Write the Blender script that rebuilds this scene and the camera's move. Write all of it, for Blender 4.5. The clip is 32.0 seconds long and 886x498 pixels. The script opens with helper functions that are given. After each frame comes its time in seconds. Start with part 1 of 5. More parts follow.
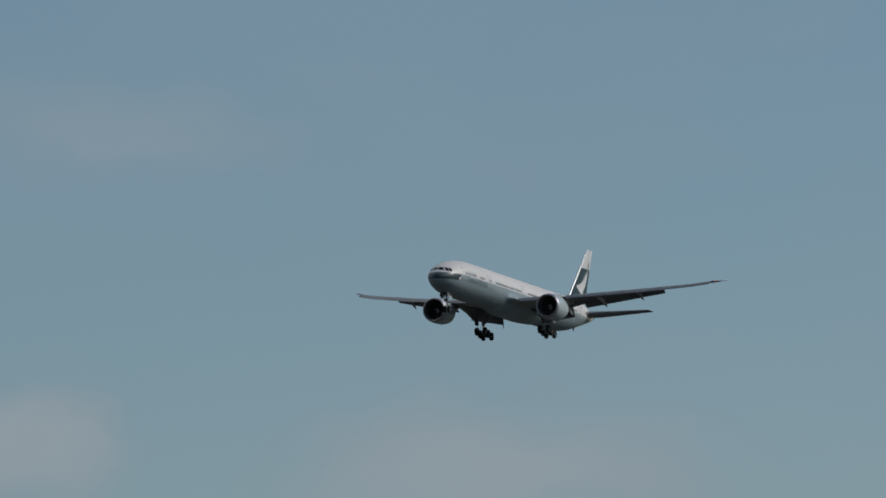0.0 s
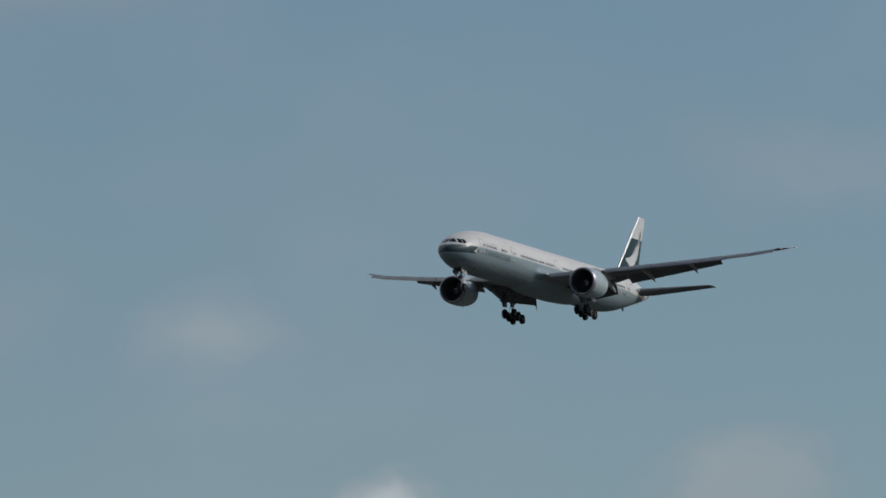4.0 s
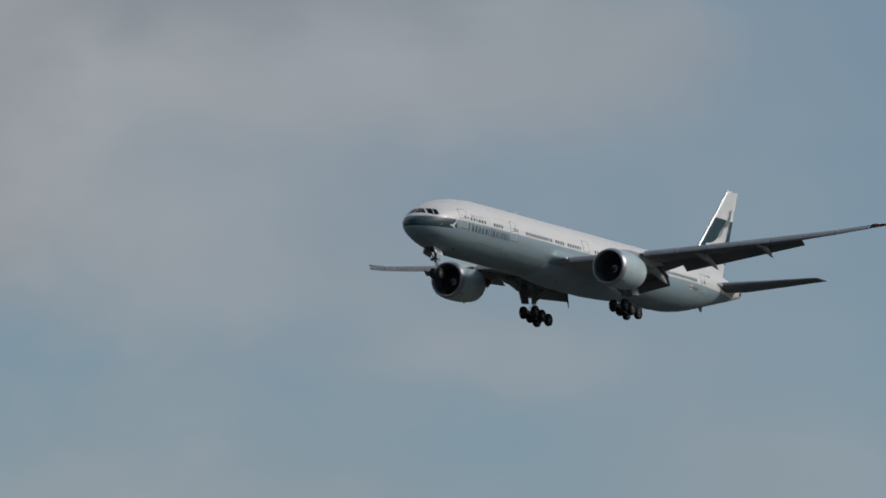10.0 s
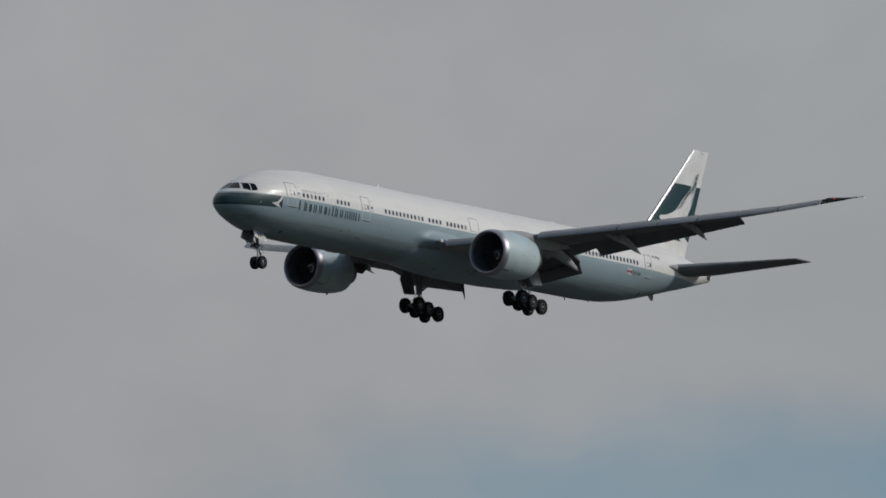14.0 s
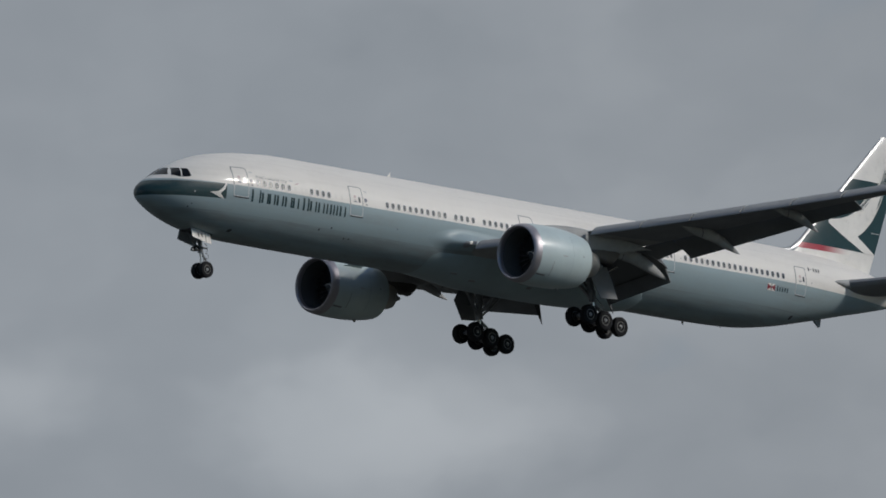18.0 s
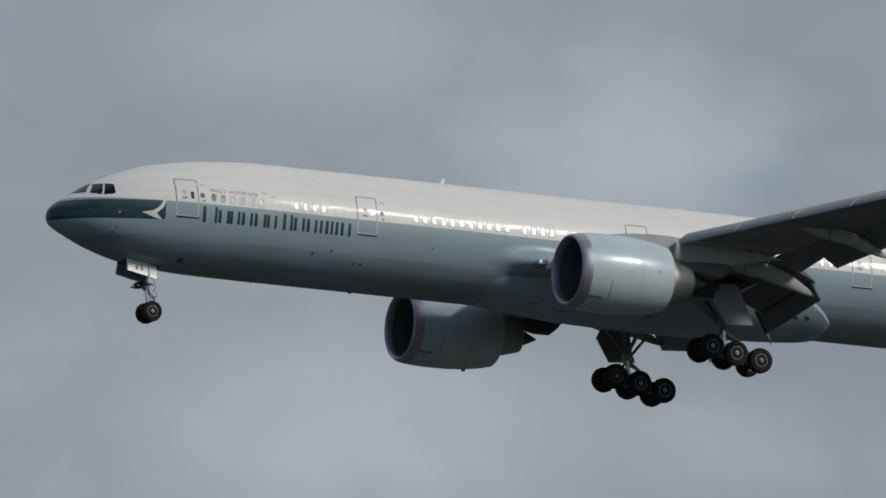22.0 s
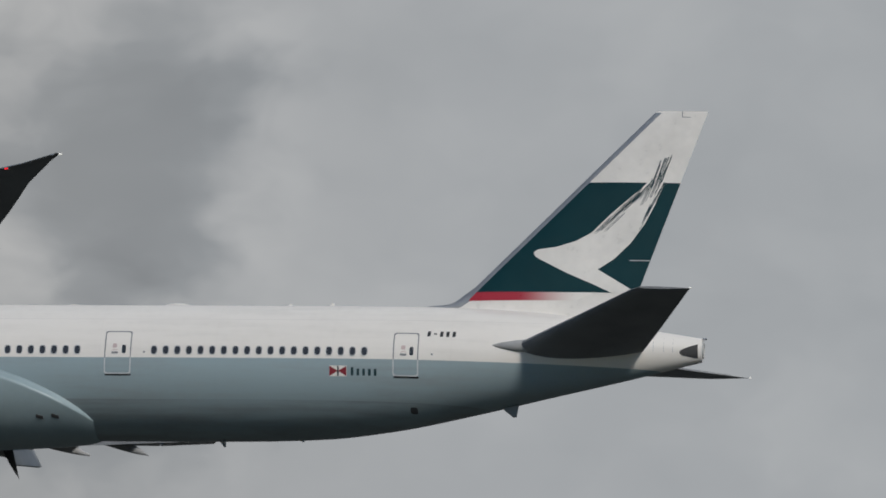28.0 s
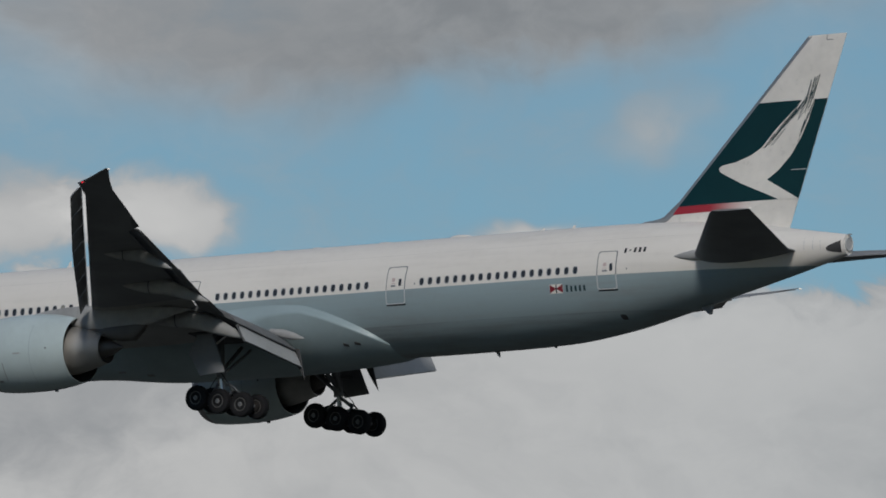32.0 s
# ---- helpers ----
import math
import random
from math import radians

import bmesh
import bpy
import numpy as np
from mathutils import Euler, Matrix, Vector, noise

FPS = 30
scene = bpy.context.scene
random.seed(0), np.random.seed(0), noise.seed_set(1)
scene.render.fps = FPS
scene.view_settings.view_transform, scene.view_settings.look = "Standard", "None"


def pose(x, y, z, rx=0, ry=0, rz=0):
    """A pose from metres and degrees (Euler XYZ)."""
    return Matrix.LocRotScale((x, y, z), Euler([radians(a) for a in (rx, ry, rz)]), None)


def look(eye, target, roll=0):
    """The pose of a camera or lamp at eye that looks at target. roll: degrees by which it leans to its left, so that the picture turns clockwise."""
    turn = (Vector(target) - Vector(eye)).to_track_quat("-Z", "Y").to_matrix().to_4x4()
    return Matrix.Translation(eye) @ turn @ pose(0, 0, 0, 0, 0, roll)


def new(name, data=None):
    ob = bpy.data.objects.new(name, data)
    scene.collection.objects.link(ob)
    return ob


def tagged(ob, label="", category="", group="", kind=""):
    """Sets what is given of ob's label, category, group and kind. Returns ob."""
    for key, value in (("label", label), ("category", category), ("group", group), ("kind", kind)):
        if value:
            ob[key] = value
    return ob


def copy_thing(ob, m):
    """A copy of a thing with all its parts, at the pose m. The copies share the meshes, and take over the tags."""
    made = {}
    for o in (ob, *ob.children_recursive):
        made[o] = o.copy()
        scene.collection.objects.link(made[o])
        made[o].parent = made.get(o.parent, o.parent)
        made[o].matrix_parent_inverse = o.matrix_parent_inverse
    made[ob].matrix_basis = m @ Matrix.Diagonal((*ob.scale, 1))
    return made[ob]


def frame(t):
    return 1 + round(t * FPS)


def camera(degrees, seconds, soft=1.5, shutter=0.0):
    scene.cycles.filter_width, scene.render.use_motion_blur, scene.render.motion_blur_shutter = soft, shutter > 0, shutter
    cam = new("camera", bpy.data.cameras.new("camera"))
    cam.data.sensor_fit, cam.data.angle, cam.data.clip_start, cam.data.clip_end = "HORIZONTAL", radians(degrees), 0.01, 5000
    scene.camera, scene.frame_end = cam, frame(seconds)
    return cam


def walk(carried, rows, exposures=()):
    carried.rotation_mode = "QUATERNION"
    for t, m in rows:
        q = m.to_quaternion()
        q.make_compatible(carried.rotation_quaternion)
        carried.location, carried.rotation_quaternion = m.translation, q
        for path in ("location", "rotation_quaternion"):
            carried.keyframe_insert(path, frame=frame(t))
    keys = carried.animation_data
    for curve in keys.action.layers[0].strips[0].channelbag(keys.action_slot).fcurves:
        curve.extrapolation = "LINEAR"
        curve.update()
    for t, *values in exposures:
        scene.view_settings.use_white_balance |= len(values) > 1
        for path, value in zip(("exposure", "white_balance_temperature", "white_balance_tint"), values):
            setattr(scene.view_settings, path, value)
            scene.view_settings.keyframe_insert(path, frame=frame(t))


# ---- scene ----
def aim(az, el, roll):
    """The standing camera's pose: bearing from +x, elevation and roll in degrees."""
    return pose(0, 0, 1.6, 90 + el, 0, az - 90) @ pose(0, 0, 0, 0, 0, roll)


cam = camera(4.0, 32.0, soft=1.7)
walk(cam, [
    (0, aim(16.866, 5.677, -0.17)),
    (0.5, aim(17.129, 5.695, 0.00)),
    (1, aim(17.448, 5.713, 0.09)),
    (1.5, aim(17.846, 5.705, 0.11)),
    (2, aim(18.262, 5.693, 0.12)),
    (2.5, aim(18.649, 5.700, 0.01)),
    (3, aim(19.045, 5.745, -0.13)),
    (3.5, aim(19.577, 5.812, -0.21)),
    (5.5, aim(21.505, 5.949, -0.04)),
    (6, aim(22.065, 6.050, 0.05)),
    (6.5, aim(22.638, 6.106, 0.03)),
    (7, aim(23.163, 6.124, -0.11)),
    (7.5, aim(23.631, 6.118, -0.08)),
    (8, aim(24.155, 6.148, -0.17)),
    (8.5, aim(24.888, 6.244, -0.23)),
    (9, aim(25.550, 6.325, -0.23)),
    (9.5, aim(26.223, 6.381, -0.00)),
    (10, aim(26.885, 6.423, 0.09)),
    (10.5, aim(27.567, 6.456, 0.12)),
    (11, aim(28.299, 6.505, 0.15)),
    (11.5, aim(29.008, 6.557, 0.13)),
    (12, aim(29.709, 6.672, 0.14)),
    (12.5, aim(30.441, 6.810, 0.10)),
    (13, aim(31.312, 6.914, -0.13)),
    (13.5, aim(32.245, 6.972, -0.30)),
    (14, aim(33.316, 7.047, -0.36)),
    (14.5, aim(34.439, 7.174, -0.25)),
    (16.5, aim(39.431, 7.816, -0.13)),
    (17, aim(40.848, 7.918, -0.21)),
    (17.5, aim(42.697, 7.979, 0.10)),
    (18, aim(44.274, 8.016, 0.09)),
    (18.5, aim(45.881, 8.193, 0.15)),
    (19, aim(47.985, 8.481, 0.10)),
    (19.5, aim(50.009, 8.638, 0.05)),
    (20, aim(52.096, 8.716, -0.06)),
    (20.5, aim(54.294, 8.791, -0.16)),
    (21, aim(56.713, 8.893, -0.14)),
    (21.5, aim(59.173, 9.035, -0.12)),
    (22, aim(62.067, 9.196, -0.06)),
    (22.5, aim(65.019, 9.370, -0.07)),
    (23, aim(68.065, 9.398, -0.15)),
    (23.5, aim(71.355, 9.405, -0.21)),
    (24, aim(74.784, 9.427, -0.18)),
    (24.5, aim(78.140, 9.445, -0.22)),
    (25, aim(81.561, 9.428, -0.09)),
    (25.5, aim(84.526, 9.414, 0.01)),
    (26, aim(87.014, 9.423, 0.09)),
    (26.5, aim(89.648, 9.437, -0.08)),
    (28.5, aim(101.737, 9.305, 0.23)),
    (29, aim(105.172, 9.148, 0.06)),
    (29.5, aim(109.089, 8.802, 0.01)),
    (30, aim(112.837, 8.319, -0.38)),
    (30.5, aim(116.332, 7.960, -0.22)),
    (31, aim(119.376, 7.580, -0.18)),
    (31.5, aim(122.192, 7.259, -0.06)),
    (32, aim(124.833, 7.016, -0.15)),
], [(0, -0.13), (4, -0.10), (6, -0.03), (9, 0.01), (11, 0.0), (14, -0.03), (17, -0.07), (18, -0.07), (21, -0.03), (24, -0.07), (25, -0.06), (26, 0.09), (28, 0.0), (30, -0.2), (31, -0.25), (32, -0.35)])

# ---- sky and sun ----
SUN = Vector((0.49, -0.71, 0.50)).normalized()
sun_lamp = bpy.data.lights.new("sun", "SUN")
sun_lamp.energy, sun_lamp.angle, sun_lamp.color = 2.05, radians(9.0), (1.0, 0.955, 0.89)
sun = new("sun", sun_lamp)
sun.matrix_world = look((0, 0, 500), Vector((0, 0, 500)) - SUN)

world = bpy.data.worlds.new("sky")
scene.world = world
world.use_nodes = True
wt = world.node_tree
wt.nodes.clear()


class Graph:
    """Short hand for wiring nodes in one tree."""

    def __init__(self, tree):
        self.tree = tree

    def node(self, kind):
        return self.tree.nodes.new(kind)

    def put(self, socket, value):
        if isinstance(value, bpy.types.NodeSocket):
            self.tree.links.new(value, socket)
        elif value is not None:
            socket.default_value = value

    def math(self, op, a, b=None, c=None, clamp=False):
        n = self.node("ShaderNodeMath")
        n.operation, n.use_clamp = op, clamp
        for socket, value in zip(n.inputs, (a, b, c)):
            self.put(socket, value)
        return n.outputs[0]

    def xyz(self, x, y, z=0.0):
        n = self.node("ShaderNodeCombineXYZ")
        for socket, value in zip(n.inputs, (x, y, z)):
            self.put(socket, value)
        return n.outputs[0]

    def split(self, v):
        n = self.node("ShaderNodeSeparateXYZ")
        self.put(n.inputs[0], v)
        return n.outputs

    def noise(self, v, scale, detail=3.0, rough=0.5, warp=0.0):
        n = self.node("ShaderNodeTexNoise")
        self.put(n.inputs["Vector"], v)
        n.inputs["Scale"].default_value = scale
        n.inputs["Detail"].default_value = detail
        n.inputs["Roughness"].default_value = rough
        n.inputs["Distortion"].default_value = warp
        return n.outputs["Fac"]

    def span(self, v, a, b, lo=0.0, hi=1.0, smooth=True):
        n = self.node("ShaderNodeMapRange")
        n.interpolation_type = "SMOOTHSTEP" if smooth else "LINEAR"
        self.put(n.inputs[0], v)
        for socket, value in zip(n.inputs[1:5], (a, b, lo, hi)):
            self.put(socket, value)
        return n.outputs[0]

    def ramp(self, v, stops):
        n = self.node("ShaderNodeValToRGB")
        self.put(n.inputs[0], v)
        e = n.color_ramp.elements
        while len(e) < len(stops):
            e.new(0.5)
        for el, (at, col) in zip(e, stops):
            el.position = at
            el.color = (*col, 1) if len(col) == 3 else col
        return n.outputs[0]

    def mix(self, f, a, b, blend="MIX"):
        n = self.node("ShaderNodeMix")
        n.data_type, n.blend_type = "RGBA", blend
        self.put(n.inputs[0], f)
        for socket, value in ((n.inputs[6], a), (n.inputs[7], b)):
            self.put(socket, (*value, 1) if isinstance(value, tuple) and len(value) == 3 else value)
        return n.outputs[2]


W = Graph(wt)
way = W.node("ShaderNodeTexCoord").outputs["Generated"]
wx, wy, wz = W.split(way)
bearing = W.math("MULTIPLY", W.math("ARCTAN2", wy, wx), 57.29578)
height = W.math("MULTIPLY", W.math("ARCSINE", wz), 57.29578)
flat = W.xyz(bearing, W.math("MULTIPLY", height, 1.4))
bent = W.node("ShaderNodeVectorMath")
bent.operation = "ADD"
W.put(bent.inputs[0], flat)
bend = W.node("ShaderNodeTexNoise")
W.put(bend.inputs["Vector"], flat)
bend.inputs["Scale"].default_value, bend.inputs["Detail"].default_value = 0.45, 3.0
W.put(bent.inputs[1], bend.outputs["Color"])
curl = W.node("ShaderNodeTexNoise")
W.put(curl.inputs["Vector"], flat)
curl.inputs["Scale"].default_value, curl.inputs["Detail"].default_value = 3.0, 2.0
bent2 = W.node("ShaderNodeVectorMath")
bent2.operation = "MULTIPLY_ADD"
W.put(bent2.inputs[0], curl.outputs["Color"])
bent2.inputs[1].default_value = (0.30, 0.24, 0.0)
W.put(bent2.inputs[2], bent.outputs[0])
bent = bent2.outputs[0]

sky = W.node("ShaderNodeTexSky")
sky.sky_type, sky.sun_disc = "NISHITA", False
sky.sun_elevation, sky.sun_rotation = radians(30), math.atan2(SUN.x, SUN.y)
sky.air_density, sky.dust_density, sky.ozone_density = 1.0, 0.1, 4.2
clear = W.node("ShaderNodeBackground")
W.put(clear.inputs[0], W.mix(1.0, sky.outputs[0], W.xyz(W.span(bearing, 100.0, 120.0, 1.0, 0.88), W.span(bearing, 100.0, 120.0, 1.005, 1.025), 0.99), "MULTIPLY"))
W.put(clear.inputs[1], W.span(bearing, 30.0, 37.0, 0.0635, 0.069))

# how far the sky is covered and how bright its cloud is, by bearing (0 to 180 degrees)
along = W.math("DIVIDE", bearing, 180.0)
cover = W.ramp(along, [
    (0.0, (0.36,) * 3), (0.10, (0.38,) * 3), (0.125, (0.42,) * 3), (0.148, (0.52,) * 3), (0.165, (0.88,) * 3), (0.21, (0.88,) * 3), (0.24, (0.86,) * 3),
    (0.34, (0.84,) * 3), (0.40, (0.95,) * 3), (0.60, (1.0,) * 3), (0.638, (0.86,) * 3), (0.658, (0.42,) * 3), (0.75, (0.42,) * 3)])
lit = W.ramp(along, [
    (0.0, (0.276, 0.322, 0.363)), (0.11, (0.276, 0.322, 0.363)), (0.150, (0.290, 0.322, 0.359)), (0.165, (0.324, 0.345, 0.363)), (0.19, (0.342, 0.349, 0.360)), (0.215, (0.285, 0.305, 0.33)),
    (0.25, (0.29, 0.32, 0.355)), (0.30, (0.275, 0.30, 0.335)), (0.335, (0.278, 0.312, 0.354)), (0.38, (0.31, 0.345, 0.375)), (0.41, (0.318, 0.338, 0.355)), (0.45, (0.295, 0.32, 0.345)), (0.48, (0.295, 0.32, 0.34)), (0.51, (0.33, 0.355, 0.375)),
    (0.548, (0.37, 0.385, 0.40)), (0.568, (0.45, 0.445, 0.435)), (0.582, (0.34, 0.342, 0.348)), (0.605, (0.285, 0.312, 0.338)), (0.63, (0.33, 0.358, 0.382)), (0.655, (0.345, 0.375, 0.40)), (0.70, (0.40, 0.415, 0.43))])
banks = W.noise(bent, 0.55, 4.0, 0.5)
tufts = W.noise(bent, 1.5, 3.0, 0.45)
fluff = W.noise(bent, 4.6, 5.0, 0.6)
shade = W.noise(bent, 0.40, 4.0, 0.5)
# how broken the cloud is, by bearing: smooth haze at first, then stratus, then cumulus
broken = W.ramp(along, [
    (0.0, (0.40,) * 3), (0.13, (0.40,) * 3), (0.16, (0.35,) * 3), (0.20, (0.30,) * 3), (0.24, (0.75,) * 3), (0.27, (0.45,) * 3), (0.31, (0.75,) * 3),
    (0.37, (0.85,) * 3), (0.40, (0.55,) * 3), (0.48, (0.55,) * 3), (0.52, (0.70,) * 3), (0.565, (0.70,) * 3), (0.585, (0.55,) * 3), (0.625, (0.95,) * 3), (0.66, (0.75,) * 3), (1.0, (0.75,) * 3)])
curly = W.span(bearing, 99.0, 113.0)


def swing(*terms):
    """Sum of noises about their mean, each with its weight, scaled by how broken the cloud is."""
    total = None
    for value, weight in terms:
        part_of = W.math("MULTIPLY", W.math("SUBTRACT", value, 0.5), weight)
        total = part_of if total is None else W.math("ADD", total, part_of)
    return W.math("MULTIPLY", total, broken)


curls = W.math("MULTIPLY", W.math("SUBTRACT", fluff, 0.5), curly)
covered = W.math("ADD", W.math("ADD", swing((banks, 0.55), (tufts, 0.25)), W.math("MULTIPLY", curls, 0.22)), W.math("SUBTRACT", cover, 0.25))
tone = W.math("ADD", W.math("ADD", swing((shade, 0.50), (tufts, 0.26)), W.math("MULTIPLY", curls, W.span(bearing, 108.0, 114.0, 0.08, 0.22))), 0.5)
# a low bank of cumulus under the clearing sky
bank_top = W.math("ADD", W.span(bearing, 119.9, 117.3, 6.56, 7.42), W.span(bearing, 119.9, 120.7, 0.0, 0.24))
bank_edge = W.math("SUBTRACT", W.math("SUBTRACT", height, bank_top), W.math("ADD", W.math("MULTIPLY", W.math("SUBTRACT", tufts, 0.5), 0.55), W.math("MULTIPLY", W.math("SUBTRACT", fluff, 0.5), 0.30)))
bank = W.math("MULTIPLY", W.span(bank_edge, 0.10, -0.10), W.span(bearing, 114.0, 117.0))
covered = W.math("MULTIPLY_ADD", bank, 0.70, covered)
tone = W.math("MULTIPLY_ADD", bank, 0.27, tone)


# ragged outlines for the single clouds
ragged = W.math("ADD", W.math("MULTIPLY", W.math("SUBTRACT", tufts, 0.5), 1.5), W.math("MULTIPLY", W.math("SUBTRACT", fluff, 0.5), W.span(bearing, 95.0, 116.0, 0.1, 0.8)))


def cloud_patches(covered, tone, patches):
    """Adds soft-edged patches: bearing, elevation, half width and half height in degrees, cover, brightness."""
    for az, el, ra, re, more, bright in patches:
        n = W.node("ShaderNodeVectorMath")
        n.operation = "MULTIPLY_ADD"
        W.put(n.inputs[0], bent)
        n.inputs[1].default_value = (1 / ra, 1 / (1.4 * re), 0)
        n.inputs[2].default_value = (-(az + 0.67) / ra, -(1.4 * el + 0.65) / (1.4 * re), 0)
        ln = W.node("ShaderNodeVectorMath")
        ln.operation = "LENGTH"
        W.put(ln.inputs[0], n.outputs[0])
        inside = W.span(W.math("MULTIPLY_ADD", ragged, min(1.0, 0.8 / ra), ln.outputs["Value"]), 1.25, 0.25)
        if more:
            covered = W.math("MULTIPLY_ADD", inside, more, covered)
        if bright:
            tone = W.math("MULTIPLY_ADD", inside, bright, tone)
    return covered, tone


# thin haze and small cumulus of the first third
covered, tone = cloud_patches(covered, tone, (
    (18.3, 6.12, 0.8, 0.30, 0.14, 0.04), (18.85, 4.70, 0.50, 0.28, 0.28, 0.09), (16.6, 4.70, 1.0, 0.30, 0.25, 0.05), (20.24, 4.70, 0.26, 0.15, 0.66, 0.40),
    (22.5, 5.50, 0.70, 0.22, 0.11, 0.02), (21.1, 5.44, 0.42, 0.22, 0.19, 0.06), (22.6, 7.30, 1.6, 0.40, 0.25, -0.04), (26.9, 7.30, 1.4, 0.45, 0.30, 0.02),
    (23.7, 6.28, 0.7, 0.14, 0.12, 0.02), (25.2, 5.38, 1.0, 0.24, 0.07, 0.0), (31.5, 5.60, 4.5, 0.95, -0.38, -0.05), (29.7, 6.05, 2.2, 0.40, -0.09, -0.01), (27.6, 7.7, 1.6, 0.45, 0.0, -0.16),
    (29.3, 7.3, 0.9, 1.0, 0.0, -0.08), (26.6, 5.95, 0.7, 0.25, 0.10, 0.02)))
# broken stratocumulus of the middle
covered, tone = cloud_patches(covered, tone, (
    (39.8, 7.0, 1.6, 0.4, 0.0, -0.16), (41.2, 7.35, 0.8, 0.4, 0.0, 0.12), (40.5, 8.2, 0.4, 0.25, 0.0, 0.12), (41.6, 8.8, 0.5, 0.3, -0.20, 0.04),
    (42.0, 9.4, 1.4, 0.5, -0.20, 0.0), (44.5, 7.25, 0.9, 0.32, 0.1, 0.22), (43.3, 7.5, 0.3, 0.2, -0.14, 0.0), (46.2, 7.3, 0.5, 0.25, 0.0, 0.15),
    (51.0, 9.4, 1.1, 0.42, 0.0, 0.24), (53.7, 8.8, 0.8, 0.5, 0.0, 0.18), (52.9, 9.6, 1.3, 0.5, 0.0, 0.20), (52.5, 8.0, 2.2, 0.6, 0.0, 0.14), (55.0, 10.1, 1.4, 0.6, 0.0, -0.26)))
covered, tone = cloud_patches(covered, tone, (
    (55.3, 9.45, 0.5, 0.25, -0.16, 0.16), (56.0, 8.0, 1.8, 0.4, 0.0, 0.16), (57.6, 10.1, 0.7, 0.5, 0.0, -0.20), (58.7, 9.7, 0.7, 0.25, 0.0, 0.16),
    (59.6, 9.72, 0.35, 0.22, -0.22, 0.08), (59.3, 10.6, 1.4, 0.40, -0.15, 0.0), (61.1, 9.6, 0.8, 0.55, 0.0, 0.24), (60.7, 8.35, 0.5, 0.3, 0.0, 0.12),
    (62.8, 10.1, 0.9, 0.4, 0.0, 0.14), (62.2, 8.4, 1.4, 0.4, 0.0, 0.17), (64.4, 10.15, 0.40, 0.22, -0.24, 0.06), (66.2, 9.9, 0.9, 0.3, 0.0, 0.14), (66.3, 8.62, 1.1, 0.35, 0.0, 0.32),
    (69.2, 8.95, 1.2, 0.45, 0.0, 0.24), (70.5, 10.4, 0.5, 0.25, 0.0, 0.18), (68.0, 8.5, 1.5, 0.45, 0.0, 0.22)))
covered, tone = cloud_patches(covered, tone, (
    (60.6, 9.42, 0.45, 0.22, -0.20, 0.04), (73.0, 10.25, 1.2, 0.5, 0.0, -0.26), (75.2, 8.5, 2.2, 0.6, 0.0, 0.22), (79.7, 8.5, 1.1, 0.35, 0.0, 0.22),
    (81.0, 8.65, 1.2, 0.4, 0.0, 0.18), (82.8, 10.6, 1.8, 0.5, 0.0, -0.26), (84.8, 8.7, 0.9, 0.3, 0.0, 0.14), (88.1, 8.85, 0.55, 0.4, 0.0, 0.34),
    (88.6, 10.8, 1.6, 0.6, 0.0, -0.30), (91.4, 8.65, 0.6, 0.4, 0.0, 0.30), (92.0, 8.9, 3.0, 0.45, 0.0, 0.16)))
# breaking up
covered, tone = cloud_patches(covered, tone, (
    (100.0, 9.8, 0.7, 0.9, 0.0, -0.36), (100.3, 8.6, 0.9, 0.6, 0.0, -0.26), (101.67, 9.97, 0.65, 0.34, 0.0, -0.32), (102.4, 9.3, 0.9, 0.4, 0.0, 0.15), (103.8, 10.2, 0.5, 0.5, 0.0, 0.14), (101.96, 9.85, 0.22, 0.15, 0.0, -0.10),
    (102.8, 10.15, 0.9, 0.55, 0.0, 0.26), (103.0, 9.6, 0.7, 0.5, 0.0, 0.16), (104.9, 9.8, 0.7, 0.5, 0.0, 0.20), (105.9, 9.7, 0.7, 0.35, 0.0, 0.20),
    (106.9, 8.98, 0.6, 0.32, 0.0, -0.22), (105.5, 8.35, 3.0, 0.6, 0.0, -0.36), (107.9, 9.5, 0.5, 0.3, 0.0, 0.12)))
covered, tone = cloud_patches(covered, tone, (
    (108.8, 9.8, 0.5, 0.25, 0.0, 0.20),
    (109.3, 9.26, 0.75, 0.36, 0.0, -0.30), (109.95, 9.67, 0.35, 0.2, 0.0, 0.12), (110.8, 8.9, 0.6, 0.35, 0.0, 0.12)))
covered, tone = cloud_patches(covered, tone, (
    (111.3, 7.32, 0.6, 0.25, 0.0, 0.40), (111.95, 9.02, 0.38, 0.17, 0.0, 0.26), (113.3, 8.82, 0.75, 0.28, 0.0, 0.34), (113.0, 8.5, 0.7, 0.26, 0.0, 0.28),
    (112.9, 9.5, 2.4, 0.38, 0.0, -0.45), (114.5, 9.0, 0.7, 0.4, 0.0, -0.26), (116.8, 8.58, 0.95, 0.34, 0.35, 0.36), (116.2, 8.75, 0.4, 0.25, 0.1, 0.16)))
